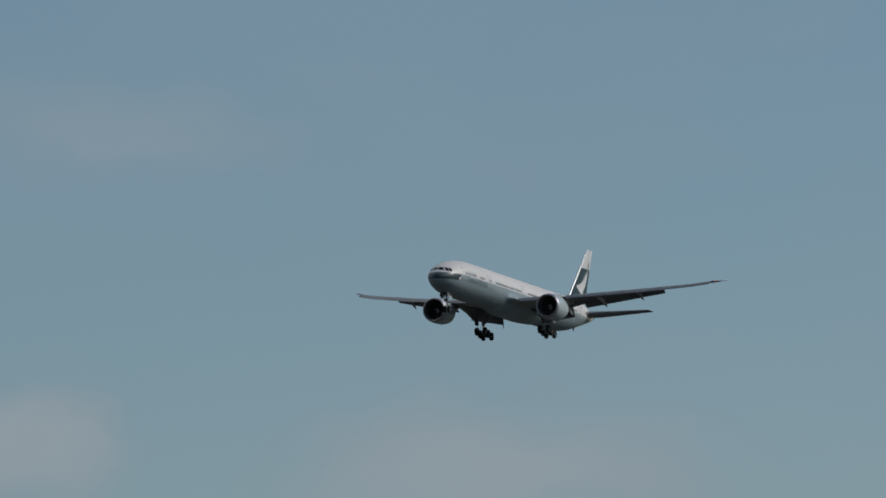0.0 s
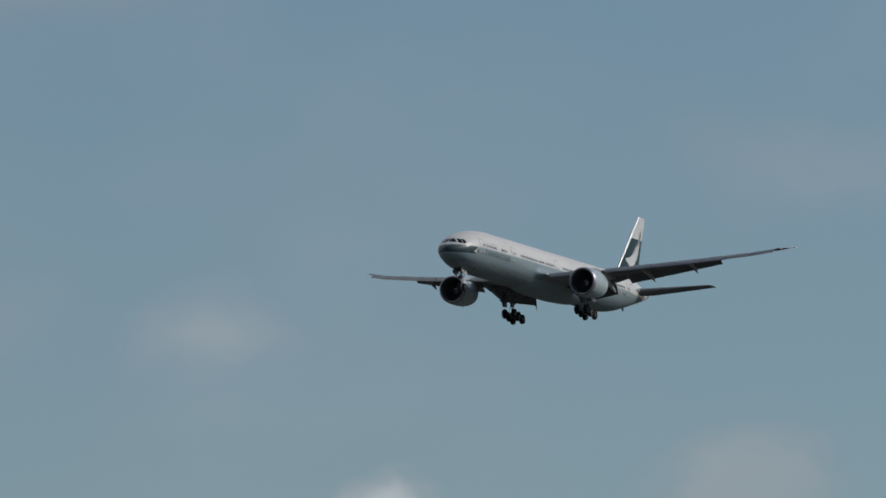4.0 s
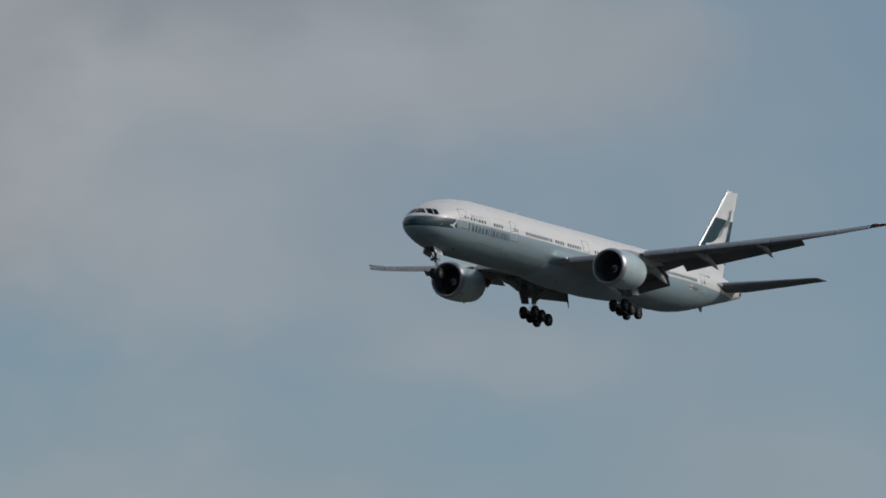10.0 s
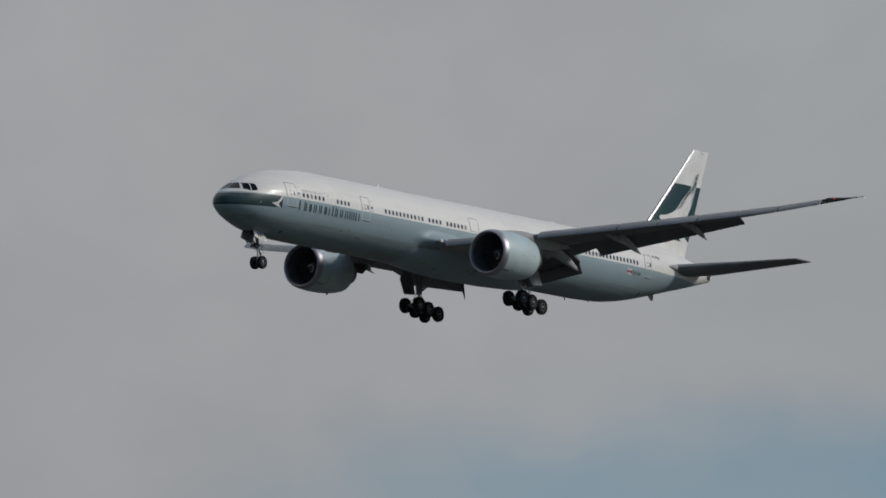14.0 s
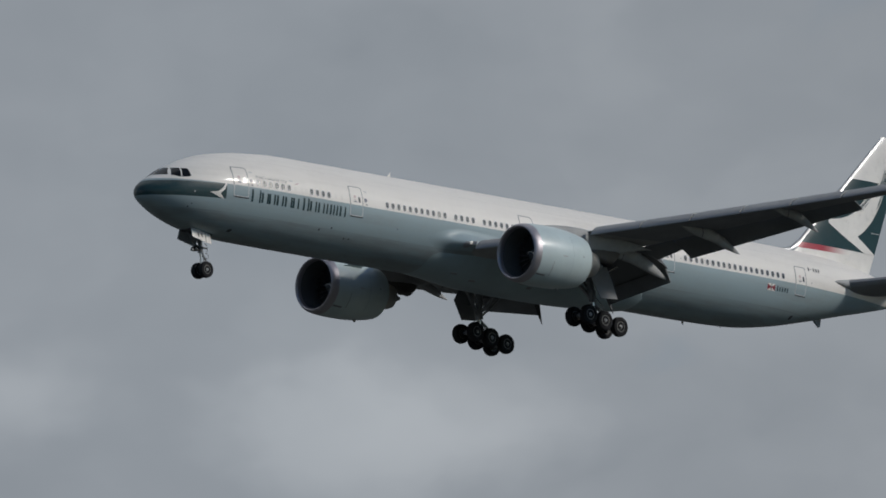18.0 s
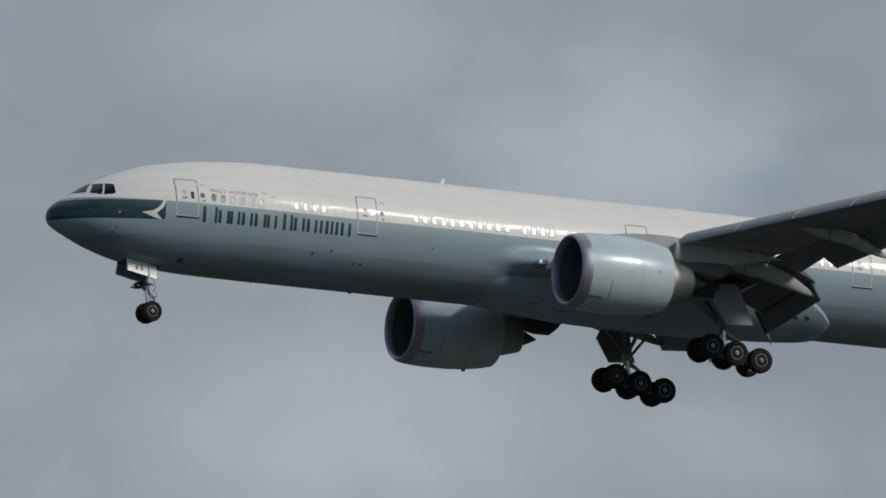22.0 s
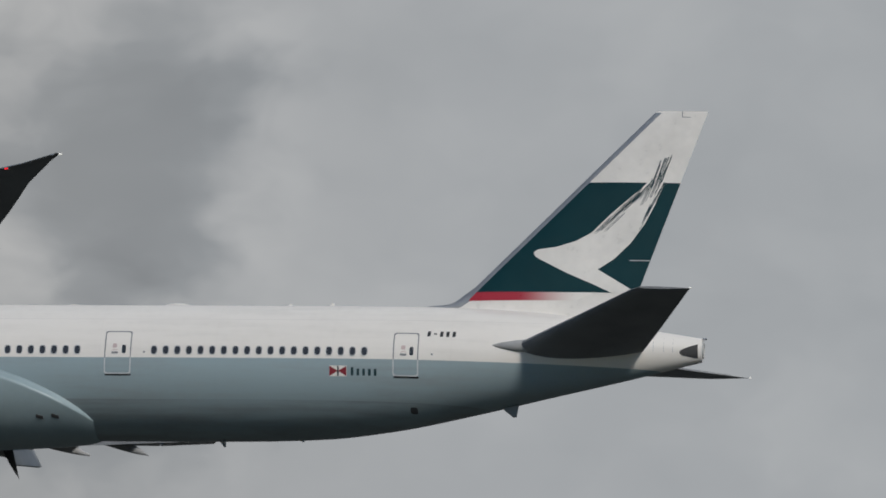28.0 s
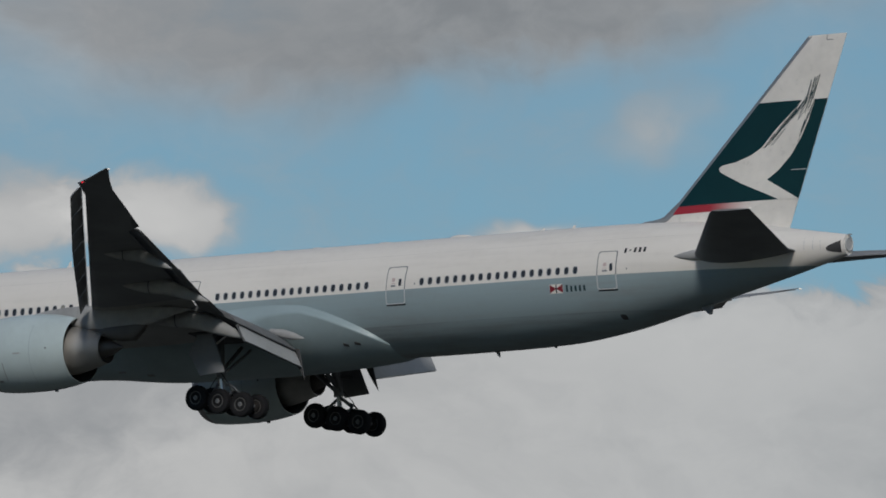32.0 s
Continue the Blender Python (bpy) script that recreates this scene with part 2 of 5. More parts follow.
covered, tone = cloud_patches(covered, tone, (
    (116.4, 8.22, 0.6, 0.3, 0.2, 0.16), (115.0, 8.75, 0.45, 0.4, 0.1, -0.22), (117.3, 8.1, 1.2, 0.6, 0.40, 0.10), (118.50, 8.08, 0.30, 0.24, 0.24, 0.10), (118.6, 7.6, 0.4, 0.4, -0.30, 0.0), (116.4, 7.3, 1.0, 0.45, 0.40, 0.0),
    (119.2, 7.7, 0.5, 0.30, -0.25, 0.0), (117.9, 8.25, 0.62, 0.55, 0.30, 0.18), (118.9, 6.8, 0.9, 0.32, 0.2, 0.32), (121.2, 6.55, 1.2, 0.3, 0.1, 0.14), (118.6, 7.0, 0.7, 0.35, 0.1, 0.16)))
covered, tone = cloud_patches(covered, tone, (
    (120.0, 8.80, 1.5, 0.32, 0.42, -0.06), (122.1, 8.45, 0.9, 0.30, 0.45, -0.20), (119.5, 8.13, 0.36, 0.15, 0.18, 0.16), (119.95, 8.25, 0.3, 0.12, 0.16, 0.10), (121.0, 8.52, 0.7, 0.30, 0.40, -0.04), (126.5, 6.3, 1.1, 0.5, 0.0, -0.24), (123.6, 6.55, 0.8, 0.3, 0.0, 0.10), (121.0, 7.93, 0.22, 0.12, 0.17, 0.08),
    (121.75, 7.6, 0.22, 0.20, 0.30, -0.28), (123.9, 8.18, 1.3, 0.42, 0.36, -0.10), (125.6, 8.05, 1.6, 0.45, 0.40, -0.10), (123.80, 7.52, 0.42, 0.20, 0.24, 0.12),
    (126.3, 7.14, 0.50, 0.24, 0.66, 0.44), (126.9, 7.1, 0.5, 0.3, 0.5, 0.30), (124.4, 7.12, 0.28, 0.08, 0.50, 0.35)))
mask = W.span(covered, 0.05, 0.55)
# cloud grows brighter towards the zenith, as overcast skies do
lift = W.span(height, 14.0, 75.0, 1.0, 2.1)
tone = W.mix(1.0, lit, W.ramp(W.span(tone, -0.1, 1.3, smooth=False), [
    (0.0, (0.48, 0.50, 0.52)), (0.271, (0.72, 0.74, 0.76)), (0.428, (1.0, 1.0, 1.0)), (0.643, (1.50, 1.46, 1.41)), (1.0, (2.0, 1.92, 1.82))]), "MULTIPLY")
bright = W.node("ShaderNodeVectorMath")
bright.operation = "SCALE"
W.put(bright.inputs[0], tone)
W.put(bright.inputs[3], lift)
tone = bright.outputs[0]
cloud = W.node("ShaderNodeBackground")
W.put(cloud.inputs[0], tone)
cloud.inputs[1].default_value = 1.0
both = W.node("ShaderNodeMixShader")
W.put(both.inputs[0], mask)
W.put(both.inputs[1], clear.outputs[0])
W.put(both.inputs[2], cloud.outputs[0])
W.put(W.node("ShaderNodeOutputWorld").inputs[0], both.outputs[0])

# ---- materials ----
def material(name, colour, rough=0.5, metal=0.0, grain=0.06, coat=0.0, scale=1.0, bump=0.0, glow=None, shine=0.5):
    """A painted or metal surface with stains at two sizes."""
    m = bpy.data.materials.new(name)
    m.use_nodes = True
    g = Graph(m.node_tree)
    b = m.node_tree.nodes["Principled BSDF"]
    at = g.node("ShaderNodeTexCoord").outputs["Object"]
    wide = g.noise(at, 0.35 * scale, 3.0, 0.55)
    fine = g.noise(at, 3.0 * scale, 3.0, 0.5)
    worn = g.math("ADD", g.math("MULTIPLY", wide, 0.75), g.math("MULTIPLY", fine, 0.25))
    low = tuple(c * (1 - grain * 2.2) for c in colour)
    high = tuple(min(1.0, c * (1 + grain)) for c in colour)
    g.put(b.inputs["Base Color"], g.mix(g.span(worn, 0.3, 0.65, smooth=False), low, high))
    g.put(b.inputs["Roughness"], g.span(fine, 0.3, 0.7, rough * 0.85, min(1.0, rough * 1.15)))
    b.inputs["Metallic"].default_value = metal
    b.inputs["Specular IOR Level"].default_value = shine
    b.inputs["Coat Weight"].default_value = coat
    b.inputs["Coat Roughness"].default_value = 0.12
    if bump:
        n = g.node("ShaderNodeBump")
        n.inputs["Strength"].default_value, n.inputs["Distance"].default_value = bump, 0.01
        g.put(n.inputs["Height"], fine)
        g.put(b.inputs["Normal"], n.outputs[0])
    if glow:
        b.inputs["Emission Color"].default_value = (*glow[:3], 1)
        b.inputs["Emission Strength"].default_value = glow[3]
    return m


WHITE, SAGE, TEAL = (0.81, 0.77, 0.715), (0.295, 0.375, 0.40), (0.004, 0.036, 0.042)


def livery():
    """White crown, grey-green belly darkened low for its shade, and a dark teal flash round the nose, with wash marks
    and joints.
    """
    m = bpy.data.materials.new("livery_paint")
    m.use_nodes = True
    g = Graph(m.node_tree)
    b = m.node_tree.nodes["Principled BSDF"]
    at = g.node("ShaderNodeTexCoord").outputs["Object"]
    x, y, z = g.split(at)
    crown = g.span(z, 0.325, 0.335, smooth=False)
    base = g.mix(crown, SAGE, WHITE)
    band = g.math("MULTIPLY", g.math("LESS_THAN", x, 5.5),
                  g.math("MULTIPLY", g.math("LESS_THAN", z, g.math("ADD", 0.16, g.math("MULTIPLY", x, 0.028))),
                         g.math("GREATER_THAN", z, g.math("ADD", -0.86, g.math("MULTIPLY", x, 0.035)))))
    base = g.mix(band, base, TEAL)
    streak = g.noise(g.xyz(g.math("MULTIPLY", x, 0.22), g.math("MULTIPLY", y, 0.5), g.math("MULTIPLY", z, 2.6)), 1.0, 4.0, 0.6)
    wide = g.noise(at, 0.22, 3.0, 0.5)
    fine = g.noise(at, 2.5, 3.0, 0.5)
    dirt = g.math("ADD", g.math("MULTIPLY", streak, 0.55), g.math("ADD", g.math("MULTIPLY", wide, 0.3), g.math("MULTIPLY", fine, 0.15)))
    base = g.mix(g.math("MULTIPLY", g.span(dirt, 0.42, 0.72, 0.0, 0.28), g.math("SUBTRACT", 1.0, g.math("MULTIPLY", crown, 0.5))), base, (0.23, 0.205, 0.18))
    # skin joints: a frame every 5.3 m, lap seams along the body
    frame_gap = g.math("ABSOLUTE", g.math("SUBTRACT", g.math("FRACT", g.math("DIVIDE", x, 5.33)), 0.5))
    joint = g.math("LESS_THAN", frame_gap, 0.0022)
    lap = g.math("MAXIMUM", g.math("LESS_THAN", g.math("ABSOLUTE", g.math("ADD", z, 1.50)), 0.014), g.math("LESS_THAN", g.math("ABSOLUTE", g.math("SUBTRACT", z, 2.25)), 0.010))
    # shade put into the belly colour below the lower lap, streaked with oily grime
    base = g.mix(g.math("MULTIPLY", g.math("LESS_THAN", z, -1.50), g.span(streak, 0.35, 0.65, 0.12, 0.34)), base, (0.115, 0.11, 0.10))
    seam = g.math("MAXIMUM", g.math("MULTIPLY", joint, 0.3), lap)
    base = g.mix(g.math("MULTIPLY", seam, 0.16), base, (0.12, 0.12, 0.12))
    g.put(b.inputs["Base Color"], base)
    g.put(b.inputs["Roughness"], g.span(fine, 0.3, 0.7, 0.42, 0.52))
    b.inputs["Coat Weight"].default_value = 0.17
    b.inputs["Coat Roughness"].default_value = 0.07
    b.inputs["Specular IOR Level"].default_value = 0.36
    n = g.node("ShaderNodeBump")
    n.inputs["Strength"].default_value, n.inputs["Distance"].default_value = 0.08, 0.02
    g.put(n.inputs["Height"], wide)
    g.put(b.inputs["Normal"], n.outputs[0])
    return m


M_LIVERY = livery()
M_WHITE = material("white_paint", WHITE, 0.32, coat=0.2)
M_SAGE = material("grey_green_paint", (0.50, 0.585, 0.59), 0.34, coat=0.15, grain=0.05)
M_FAIRING = material("fairing_paint", (0.310, 0.392, 0.412), 0.42, coat=0.05)
M_CANOE = material("track_fairing_grey", (0.37, 0.37, 0.365), 0.55, shine=0.25, grain=0.14)
M_LEAD = material("fin_edge_metal", (0.42, 0.425, 0.43), 0.42, metal=0.6)
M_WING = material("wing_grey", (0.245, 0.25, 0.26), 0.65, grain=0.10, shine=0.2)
# wing grey lightened near the root for light bounced off body and nacelle
M_ROOT_LIT = material("bounce_lit_wing_grey", (0.37, 0.365, 0.355), 0.6, grain=0.10, shine=0.2)
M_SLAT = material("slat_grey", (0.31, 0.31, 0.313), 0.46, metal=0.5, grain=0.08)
# lighter copy of the flap grey, with sunlight put into the colour
M_FLAP_LIT = material("sunlit_flap_grey", (0.40, 0.41, 0.41), 0.5, grain=0.12)
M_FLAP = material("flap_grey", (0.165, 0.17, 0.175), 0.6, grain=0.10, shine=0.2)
M_LIP = material("lip_metal", (0.44, 0.41, 0.43), 0.46, metal=0.75)
M_BRIGHT = material("bright_metal", (0.78, 0.78, 0.78), 0.20, metal=0.95)
M_DUCT = material("duct_lining", (0.10, 0.105, 0.11), 0.55)
M_FAN = material("fan_blade", (0.035, 0.035, 0.038), 0.42, metal=0.4)
M_NOZZLE = material("nozzle_metal", (0.46, 0.44, 0.41), 0.62, metal=0.85, grain=0.14)
M_PLUG = material("burnt_metal", (0.14, 0.125, 0.115), 0.55, metal=0.5, grain=0.2)
M_RUBBER = material("tyre_rubber", (0.017, 0.017, 0.019), 0.85, grain=0.15, shine=0.2)
M_RIM = material("wheel_rim", (0.045, 0.042, 0.04), 0.55, metal=0.2, grain=0.2)
M_FLANGE = material("wheel_flange", (0.13, 0.127, 0.12), 0.45, metal=0.3, grain=0.15)
M_HUB = material("hub_cap", (0.38, 0.37, 0.355), 0.4, metal=0.4)
M_BRAKE = material("brake_dark", (0.035, 0.032, 0.03), 0.6, metal=0.3)
M_GEAR = material("gear_grey", (0.20, 0.205, 0.21), 0.42, metal=0.2, grain=0.14)
M_CHROME = material("oleo_chrome", (0.60, 0.60, 0.60), 0.28, metal=0.9)
M_DARK = material("dark_cavity", (0.055, 0.055, 0.056), 0.7)
M_GLASS = material("cockpit_glass", (0.010, 0.011, 0.014), 0.12, grain=0.02, shine=0.15)
M_PANE = material("cabin_pane", (0.040, 0.042, 0.046), 0.24, grain=0.04, shine=0.8)
pane_graph = Graph(M_PANE.node_tree)
pane_mix = pane_graph.mix(pane_graph.math("GREATER_THAN", pane_graph.node("ShaderNodeObjectInfo").outputs["Random"], 0.94), (0.036, 0.038, 0.043), (0.30, 0.285, 0.25))
pane_graph.put(M_PANE.node_tree.nodes["Principled BSDF"].inputs["Base Color"], pane_mix)
M_RING = material("window_ring", (0.52, 0.52, 0.51), 0.35)
M_JAMB = material("door_outline", (0.27, 0.275, 0.28), 0.45)
jamb_graph = Graph(M_JAMB.node_tree)
jamb_z = jamb_graph.split(jamb_graph.node("ShaderNodeTexCoord").outputs["Object"])[2]
jamb_graph.put(M_JAMB.node_tree.nodes["Principled BSDF"].inputs["Base Color"], jamb_graph.mix(jamb_graph.math("GREATER_THAN", jamb_z, 0.33), (0.56, 0.57, 0.57), (0.22, 0.225, 0.23)))
M_SEAL = material("seal_grey", (0.23, 0.235, 0.24), 0.5)
M_SILL = material("sill_bare_metal", (0.66, 0.66, 0.65), 0.32, metal=0.6)
M_TEAL = material("teal_paint", TEAL, 0.38, coat=0.0, shine=0.28)
M_MAROON = material("maroon_paint", (0.24, 0.022, 0.035), 0.34, coat=0.2)
M_FADE = material("fading_red_paint", (0.46, 0.030, 0.035), 0.32, coat=0.2)
fade_graph = Graph(M_FADE.node_tree)
fade_x = fade_graph.split(fade_graph.node("ShaderNodeTexCoord").outputs["Object"])[0]
fade_graph.put(M_FADE.node_tree.nodes["Principled BSDF"].inputs["Base Color"], fade_graph.mix(fade_graph.span(fade_x, 63.8, 66.9), (0.40, 0.026, 0.040), WHITE))
M_BLUSH = material("faded_red_print", (0.58, 0.46, 0.44), 0.5)
M_TITLE = material("title_paint", (0.012, 0.040, 0.048), 0.34)
M_BLACK = material("black_marking", (0.022, 0.023, 0.025), 0.45)
M_BLUE = material("blue_marking", (0.05, 0.06, 0.11), 0.4)
M_BEACON = material("red_lamp", (0.5, 0.02, 0.02), 0.2, glow=(1.0, 0.03, 0.05, 0.9))
M_LANDING = material("landing_lamp", (0.9, 0.9, 0.85), 0.1, glow=(1.0, 0.95, 0.85, 0.3))
M_GRASS = material("dry_grass", (0.075, 0.078, 0.073), 0.95, grain=0.25, scale=0.05, shine=0.0)

# ---- shapes ----
from mathutils.geometry import tessellate_polygon


def part(name, made, mat, parent, label="", smooth=True, sharp=38):
    """Links (verts, faces) or a bmesh as one mesh object under a thing or a part."""
    me = bpy.data.meshes.new(name)
    if isinstance(made, bmesh.types.BMesh):
        made.to_mesh(me)
        made.free()
    else:
        me.from_pydata(made[0], [], made[1])
        bm = bmesh.new()
        bm.from_mesh(me)
        bmesh.ops.recalc_face_normals(bm, faces=bm.faces)
        bm.to_mesh(me)
        bm.free()
    me.materials.append(mat)
    if smooth:
        me.shade_smooth()
        me.set_sharp_from_angle(angle=radians(sharp))
    ob = new(name, me)
    ob.parent = parent
    return tagged(ob, label)


def same_part(name, mesh_of, parent, m):
    """Another part on the same mesh, at the pose m."""
    ob = new(name, mesh_of.data)
    ob.parent = parent
    ob.matrix_basis = m
    return ob


def join(*made):
    verts, faces = [], []
    for v, f in made:
        k = len(verts)
        verts += [tuple(p) for p in v]
        faces += [tuple(i + k for i in q) for q in f]
    return verts, faces


def loft(rings, caps=True):
    n = len(rings[0])
    verts = [tuple(p) for r in rings for p in r]
    faces = [(i * n + j, i * n + (j + 1) % n, (i + 1) * n + (j + 1) % n, (i + 1) * n + j)
             for i in range(len(rings) - 1) for j in range(n)]
    if caps:
        faces += [tuple(range(n))[::-1], tuple(range((len(rings) - 1) * n, len(rings) * n))]
    return verts, faces


def revolve(profile, centre, n=56, closed=False):
    """Spins (x, r) pairs round a line along x through centre (y, z)."""
    rings = [[(x, centre[0] + r * math.cos(a), centre[1] + r * math.sin(a))
              for a in (2 * math.pi * k / n for k in range(n))] for x, r in profile]
    if closed:
        rings.append(rings[0])
    return loft(rings, caps=False)


def wheel_shape(profile, n=32):
    """Spins (y, r) pairs round the y axis at the origin."""
    rings = [[(r * math.cos(a), y, r * math.sin(a)) for a in (2 * math.pi * k / n for k in range(n))] for y, r in profile]
    return loft(rings)


def tube(points, radius, n=10):
    pts = [Vector(p) for p in points]
    radii = radius if isinstance(radius, (list, tuple)) else [radius] * len(pts)
    rings = []
    for i, p in enumerate(pts):
        d = (pts[min(i + 1, len(pts) - 1)] - pts[max(i - 1, 0)]).normalized()
        a = d.cross(Vector((0, 1, 0)) if abs(d.y) < 0.9 else Vector((1, 0, 0))).normalized()
        b = d.cross(a)
        rings.append([p + (a * math.cos(t) + b * math.sin(t)) * radii[i] for t in (2 * math.pi * k / n for k in range(n))])
    return loft(rings)


def foil(le, te, thick, up=(0, 0, 1), n=13, camber=0.0):
    """One closed airfoil ring from its leading and trailing edge."""
    le, te = Vector(le), Vector(te)
    c = te - le
    u = Vector(up)
    u = (u - c * (u.dot(c) / c.length_squared)).normalized()

    def half(s):
        return (1.4845 * math.sqrt(s) - 0.63 * s - 1.758 * s * s + 1.4215 * s ** 3 - 0.5 * s ** 4)
    steps = [0.5 - 0.5 * math.cos(math.pi * k / (n - 1)) for k in range(n)]
    top = [le + c * s + u * (thick * (half(s) + 0.012) + camber * 4 * s * (1 - s)) for s in reversed(steps)]
    low = [le + c * s - u * (thick * (half(s) + 0.012) - camber * 4 * s * (1 - s)) for s in steps[1:]]
    return top + low


def lifting(stations, up=(0, 0, 1), camber=0.0):
    return loft([foil(le, te, t, up, camber=camber) for le, te, t in stations])


def plate(corners, thick, across, bevel=0.02):
    """A flat panel from its corners, thickened along the direction across, with worn edges."""
    d = Vector(across).normalized() * thick / 2
    bm = bmesh.new()
    a = [bm.verts.new(Vector(c) - d) for c in corners]
    b = [bm.verts.new(Vector(c) + d) for c in corners]
    bm.faces.new(a[::-1])
    bm.faces.new(b)
    for i in range(len(a)):
        j = (i + 1) % len(a)
        bm.faces.new((a[i], a[j], b[j], b[i]))
    bmesh.ops.recalc_face_normals(bm, faces=bm.faces)
    if bevel:
        bmesh.ops.bevel(bm, geom=list(bm.edges), offset=min(bevel, thick * 0.3), segments=1, affect="EDGES")
    return bm


def smooth_table(xs, ys):
    """A monotone cubic through a short table."""
    xs, ys = np.array(xs, float), np.array(ys, float)
    h, d = np.diff(xs), np.diff(ys) / np.diff(xs)
    m = np.zeros(len(xs))
    m[0], m[-1] = d[0], d[-1]
    for i in range(1, len(xs) - 1):
        if d[i - 1] * d[i] > 0:
            w1, w2 = 2 * h[i] + h[i - 1], h[i] + 2 * h[i - 1]
            m[i] = (w1 + w2) / (w1 / d[i - 1] + w2 / d[i])

    def at(x):
        i = int(min(max(np.searchsorted(xs, x) - 1, 0), len(h) - 1))
        s = min(max((x - xs[i]) / h[i], 0.0), 1.0)
        return float((1 + 2 * s) * (1 - s) ** 2 * ys[i] + s * (1 - s) ** 2 * h[i] * m[i]
                     + s * s * (3 - 2 * s) * ys[i + 1] + s * s * (s - 1) * h[i] * m[i + 1])
    return at


# ---- ground ----
gv, gf = [], []
for ring in range(9):
    r = (0, 40, 120, 350, 900, 1800, 3000, 4200, 6000)[ring]
    for k in range(48):
        a = 2 * math.pi * k / 48
        gv.append((r * math.cos(a), r * math.sin(a), 0.0 if r < 300 else -0.4 * noise.noise((r * math.cos(a) / 400, r * math.sin(a) / 400, 0))))
for ring in range(8):
    for k in range(48):
        gf.append((ring * 48 + k, ring * 48 + (k + 1) % 48, ring * 48 + 48 + (k + 1) % 48, ring * 48 + 48 + k))
ground = part("ground", (gv, gf), M_GRASS, None, smooth=False)
tagged(ground, "flat dark ground under the approach path", "ground", kind="structure")

# ---- airliner ----
# Its own space: x runs aft from the nose, y to starboard, z up from the middle of the body.
airliner = new("airliner")
tagged(airliner, "white and grey-green twin-engine airliner flying with landing gear down", "airplane")

# outline of the body along its length
BX = (0.0, 0.05, 0.22, 0.6, 1.28, 2.0, 2.6, 4.0, 5.5, 8.5, 12.0, 48.0, 52.0, 55.2, 58.4, 62.0, 65.4, 69.0, 71.7, 72.6)
body_top = smooth_table(BX, (-0.58, -0.33, -0.08, 0.22, 0.66, 1.14, 1.47, 2.10, 2.56, 3.05, 3.27, 3.28, 3.28, 3.28, 3.27, 3.18, 2.98, 2.40, 1.98, 1.84))
body_low = smooth_table(BX, (-0.58, -0.82, -1.05, -1.28, -1.56, -1.88, -2.10, -2.50, -2.74, -2.90, -2.92, -2.92, -2.90, -2.80, -2.42, -1.68, -0.88, -0.05, 0.62, 0.84))
body_half = smooth_table(BX, (0.0, 0.28, 0.60, 0.98, 1.46, 1.84, 2.07, 2.45, 2.72, 3.02, 3.10, 3.10, 3.09, 3.04, 2.90, 2.50, 1.98, 1.22, 0.62, 0.42))
body_mid = smooth_table(BX, (-0.58, -0.58, -0.57, -0.53, -0.44, -0.35, -0.27, -0.10, 0.03, 0.15, 0.18, 0.18, 0.20, 0.26, 0.40, 0.70, 0.98, 1.22, 1.34, 1.38))


def skin(x, z, proud=0.0):
    """Half width of the body at a station and height, on the port side (negative y)."""
    mid = body_mid(x)
    reach = (body_top(x) if z > mid else body_low(x)) - mid
    return -(body_half(x) * math.sqrt(max(0.0, 1 - ((z - mid) / reach) ** 2)) + proud)


def body_ring(x, n=72):
    top, low, half, mid = body_top(x), body_low(x), body_half(x), body_mid(x)
    out = []
    for k in range(n):
        a = 2 * math.pi * k / n
        s = math.sin(a)
        out.append((x, half * math.cos(a), mid + s * ((top - mid) if s > 0 else (mid - low))))
    return out


stations = [0.004, 0.02, 0.05, 0.1, 0.17, 0.26, 0.38, 0.52, 0.7, 0.9, 1.15, 1.45, 1.8, 2.2] + [2.6 + 0.45 * k for k in range(22)]
stations += [12.6 + 1.2 * k for k in range(30)] + [48.9 + 0.75 * k for k in range(31)] + [72.15, 72.4]
body = loft([body_ring(x) for x in sorted(set(stations))])
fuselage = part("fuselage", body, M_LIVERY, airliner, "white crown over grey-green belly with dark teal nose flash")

# exhaust of the auxiliary unit in the tail
part("tail_exhaust", revolve([(72.30, 0.36), (72.46, 0.36), (72.47, 0.31), (72.43, 0.28), (72.43, 0.02)], (0, 1.34), 32), M_RING, airliner, "pale metal exhaust ring")
part("tail_light", loft([[(72.38 + 0.2 * i, 0.05 * math.cos(a), 1.86 + 0.04 * math.sin(a)) for a in (k * 0.785 for k in range(8))] for i in (0, 1)]), M_BRIGHT, airliner)
# belly fairing between wing and body: a swelling laid over the lower skin
FX = (24.4, 25.9, 28.0, 30.0, 34.5, 38.0, 40.1, 41.3, 42.5, 43.6, 44.5, 44.9)
fair_swell = smooth_table(FX, (0.0, 0.10, 0.34, 0.52, 0.60, 0.58, 0.50, 0.44, 0.37, 0.28, 0.16, 0.03))
fair_reach = smooth_table(FX, (50, 60, 73, 82, 86, 88, 85, 79, 70, 59, 46, 37))


def fair_point(x, u):
    """u runs from -1 to 1 round the belly."""
    phi = radians(fair_reach(x)) * u
    rise = min(1.0, (1 - abs(u)) / (0.20 if x < 36 else max(0.07, 0.20 - 0.13 * (x - 36) / 4)))
    rise = rise * rise * (3 - 2 * rise)
    r = 3.085 + fair_swell(x) * rise * (0.86 + 0.22 * abs(math.sin(phi)))
    return (x, r * math.sin(phi), 0.18 - r * math.cos(phi))


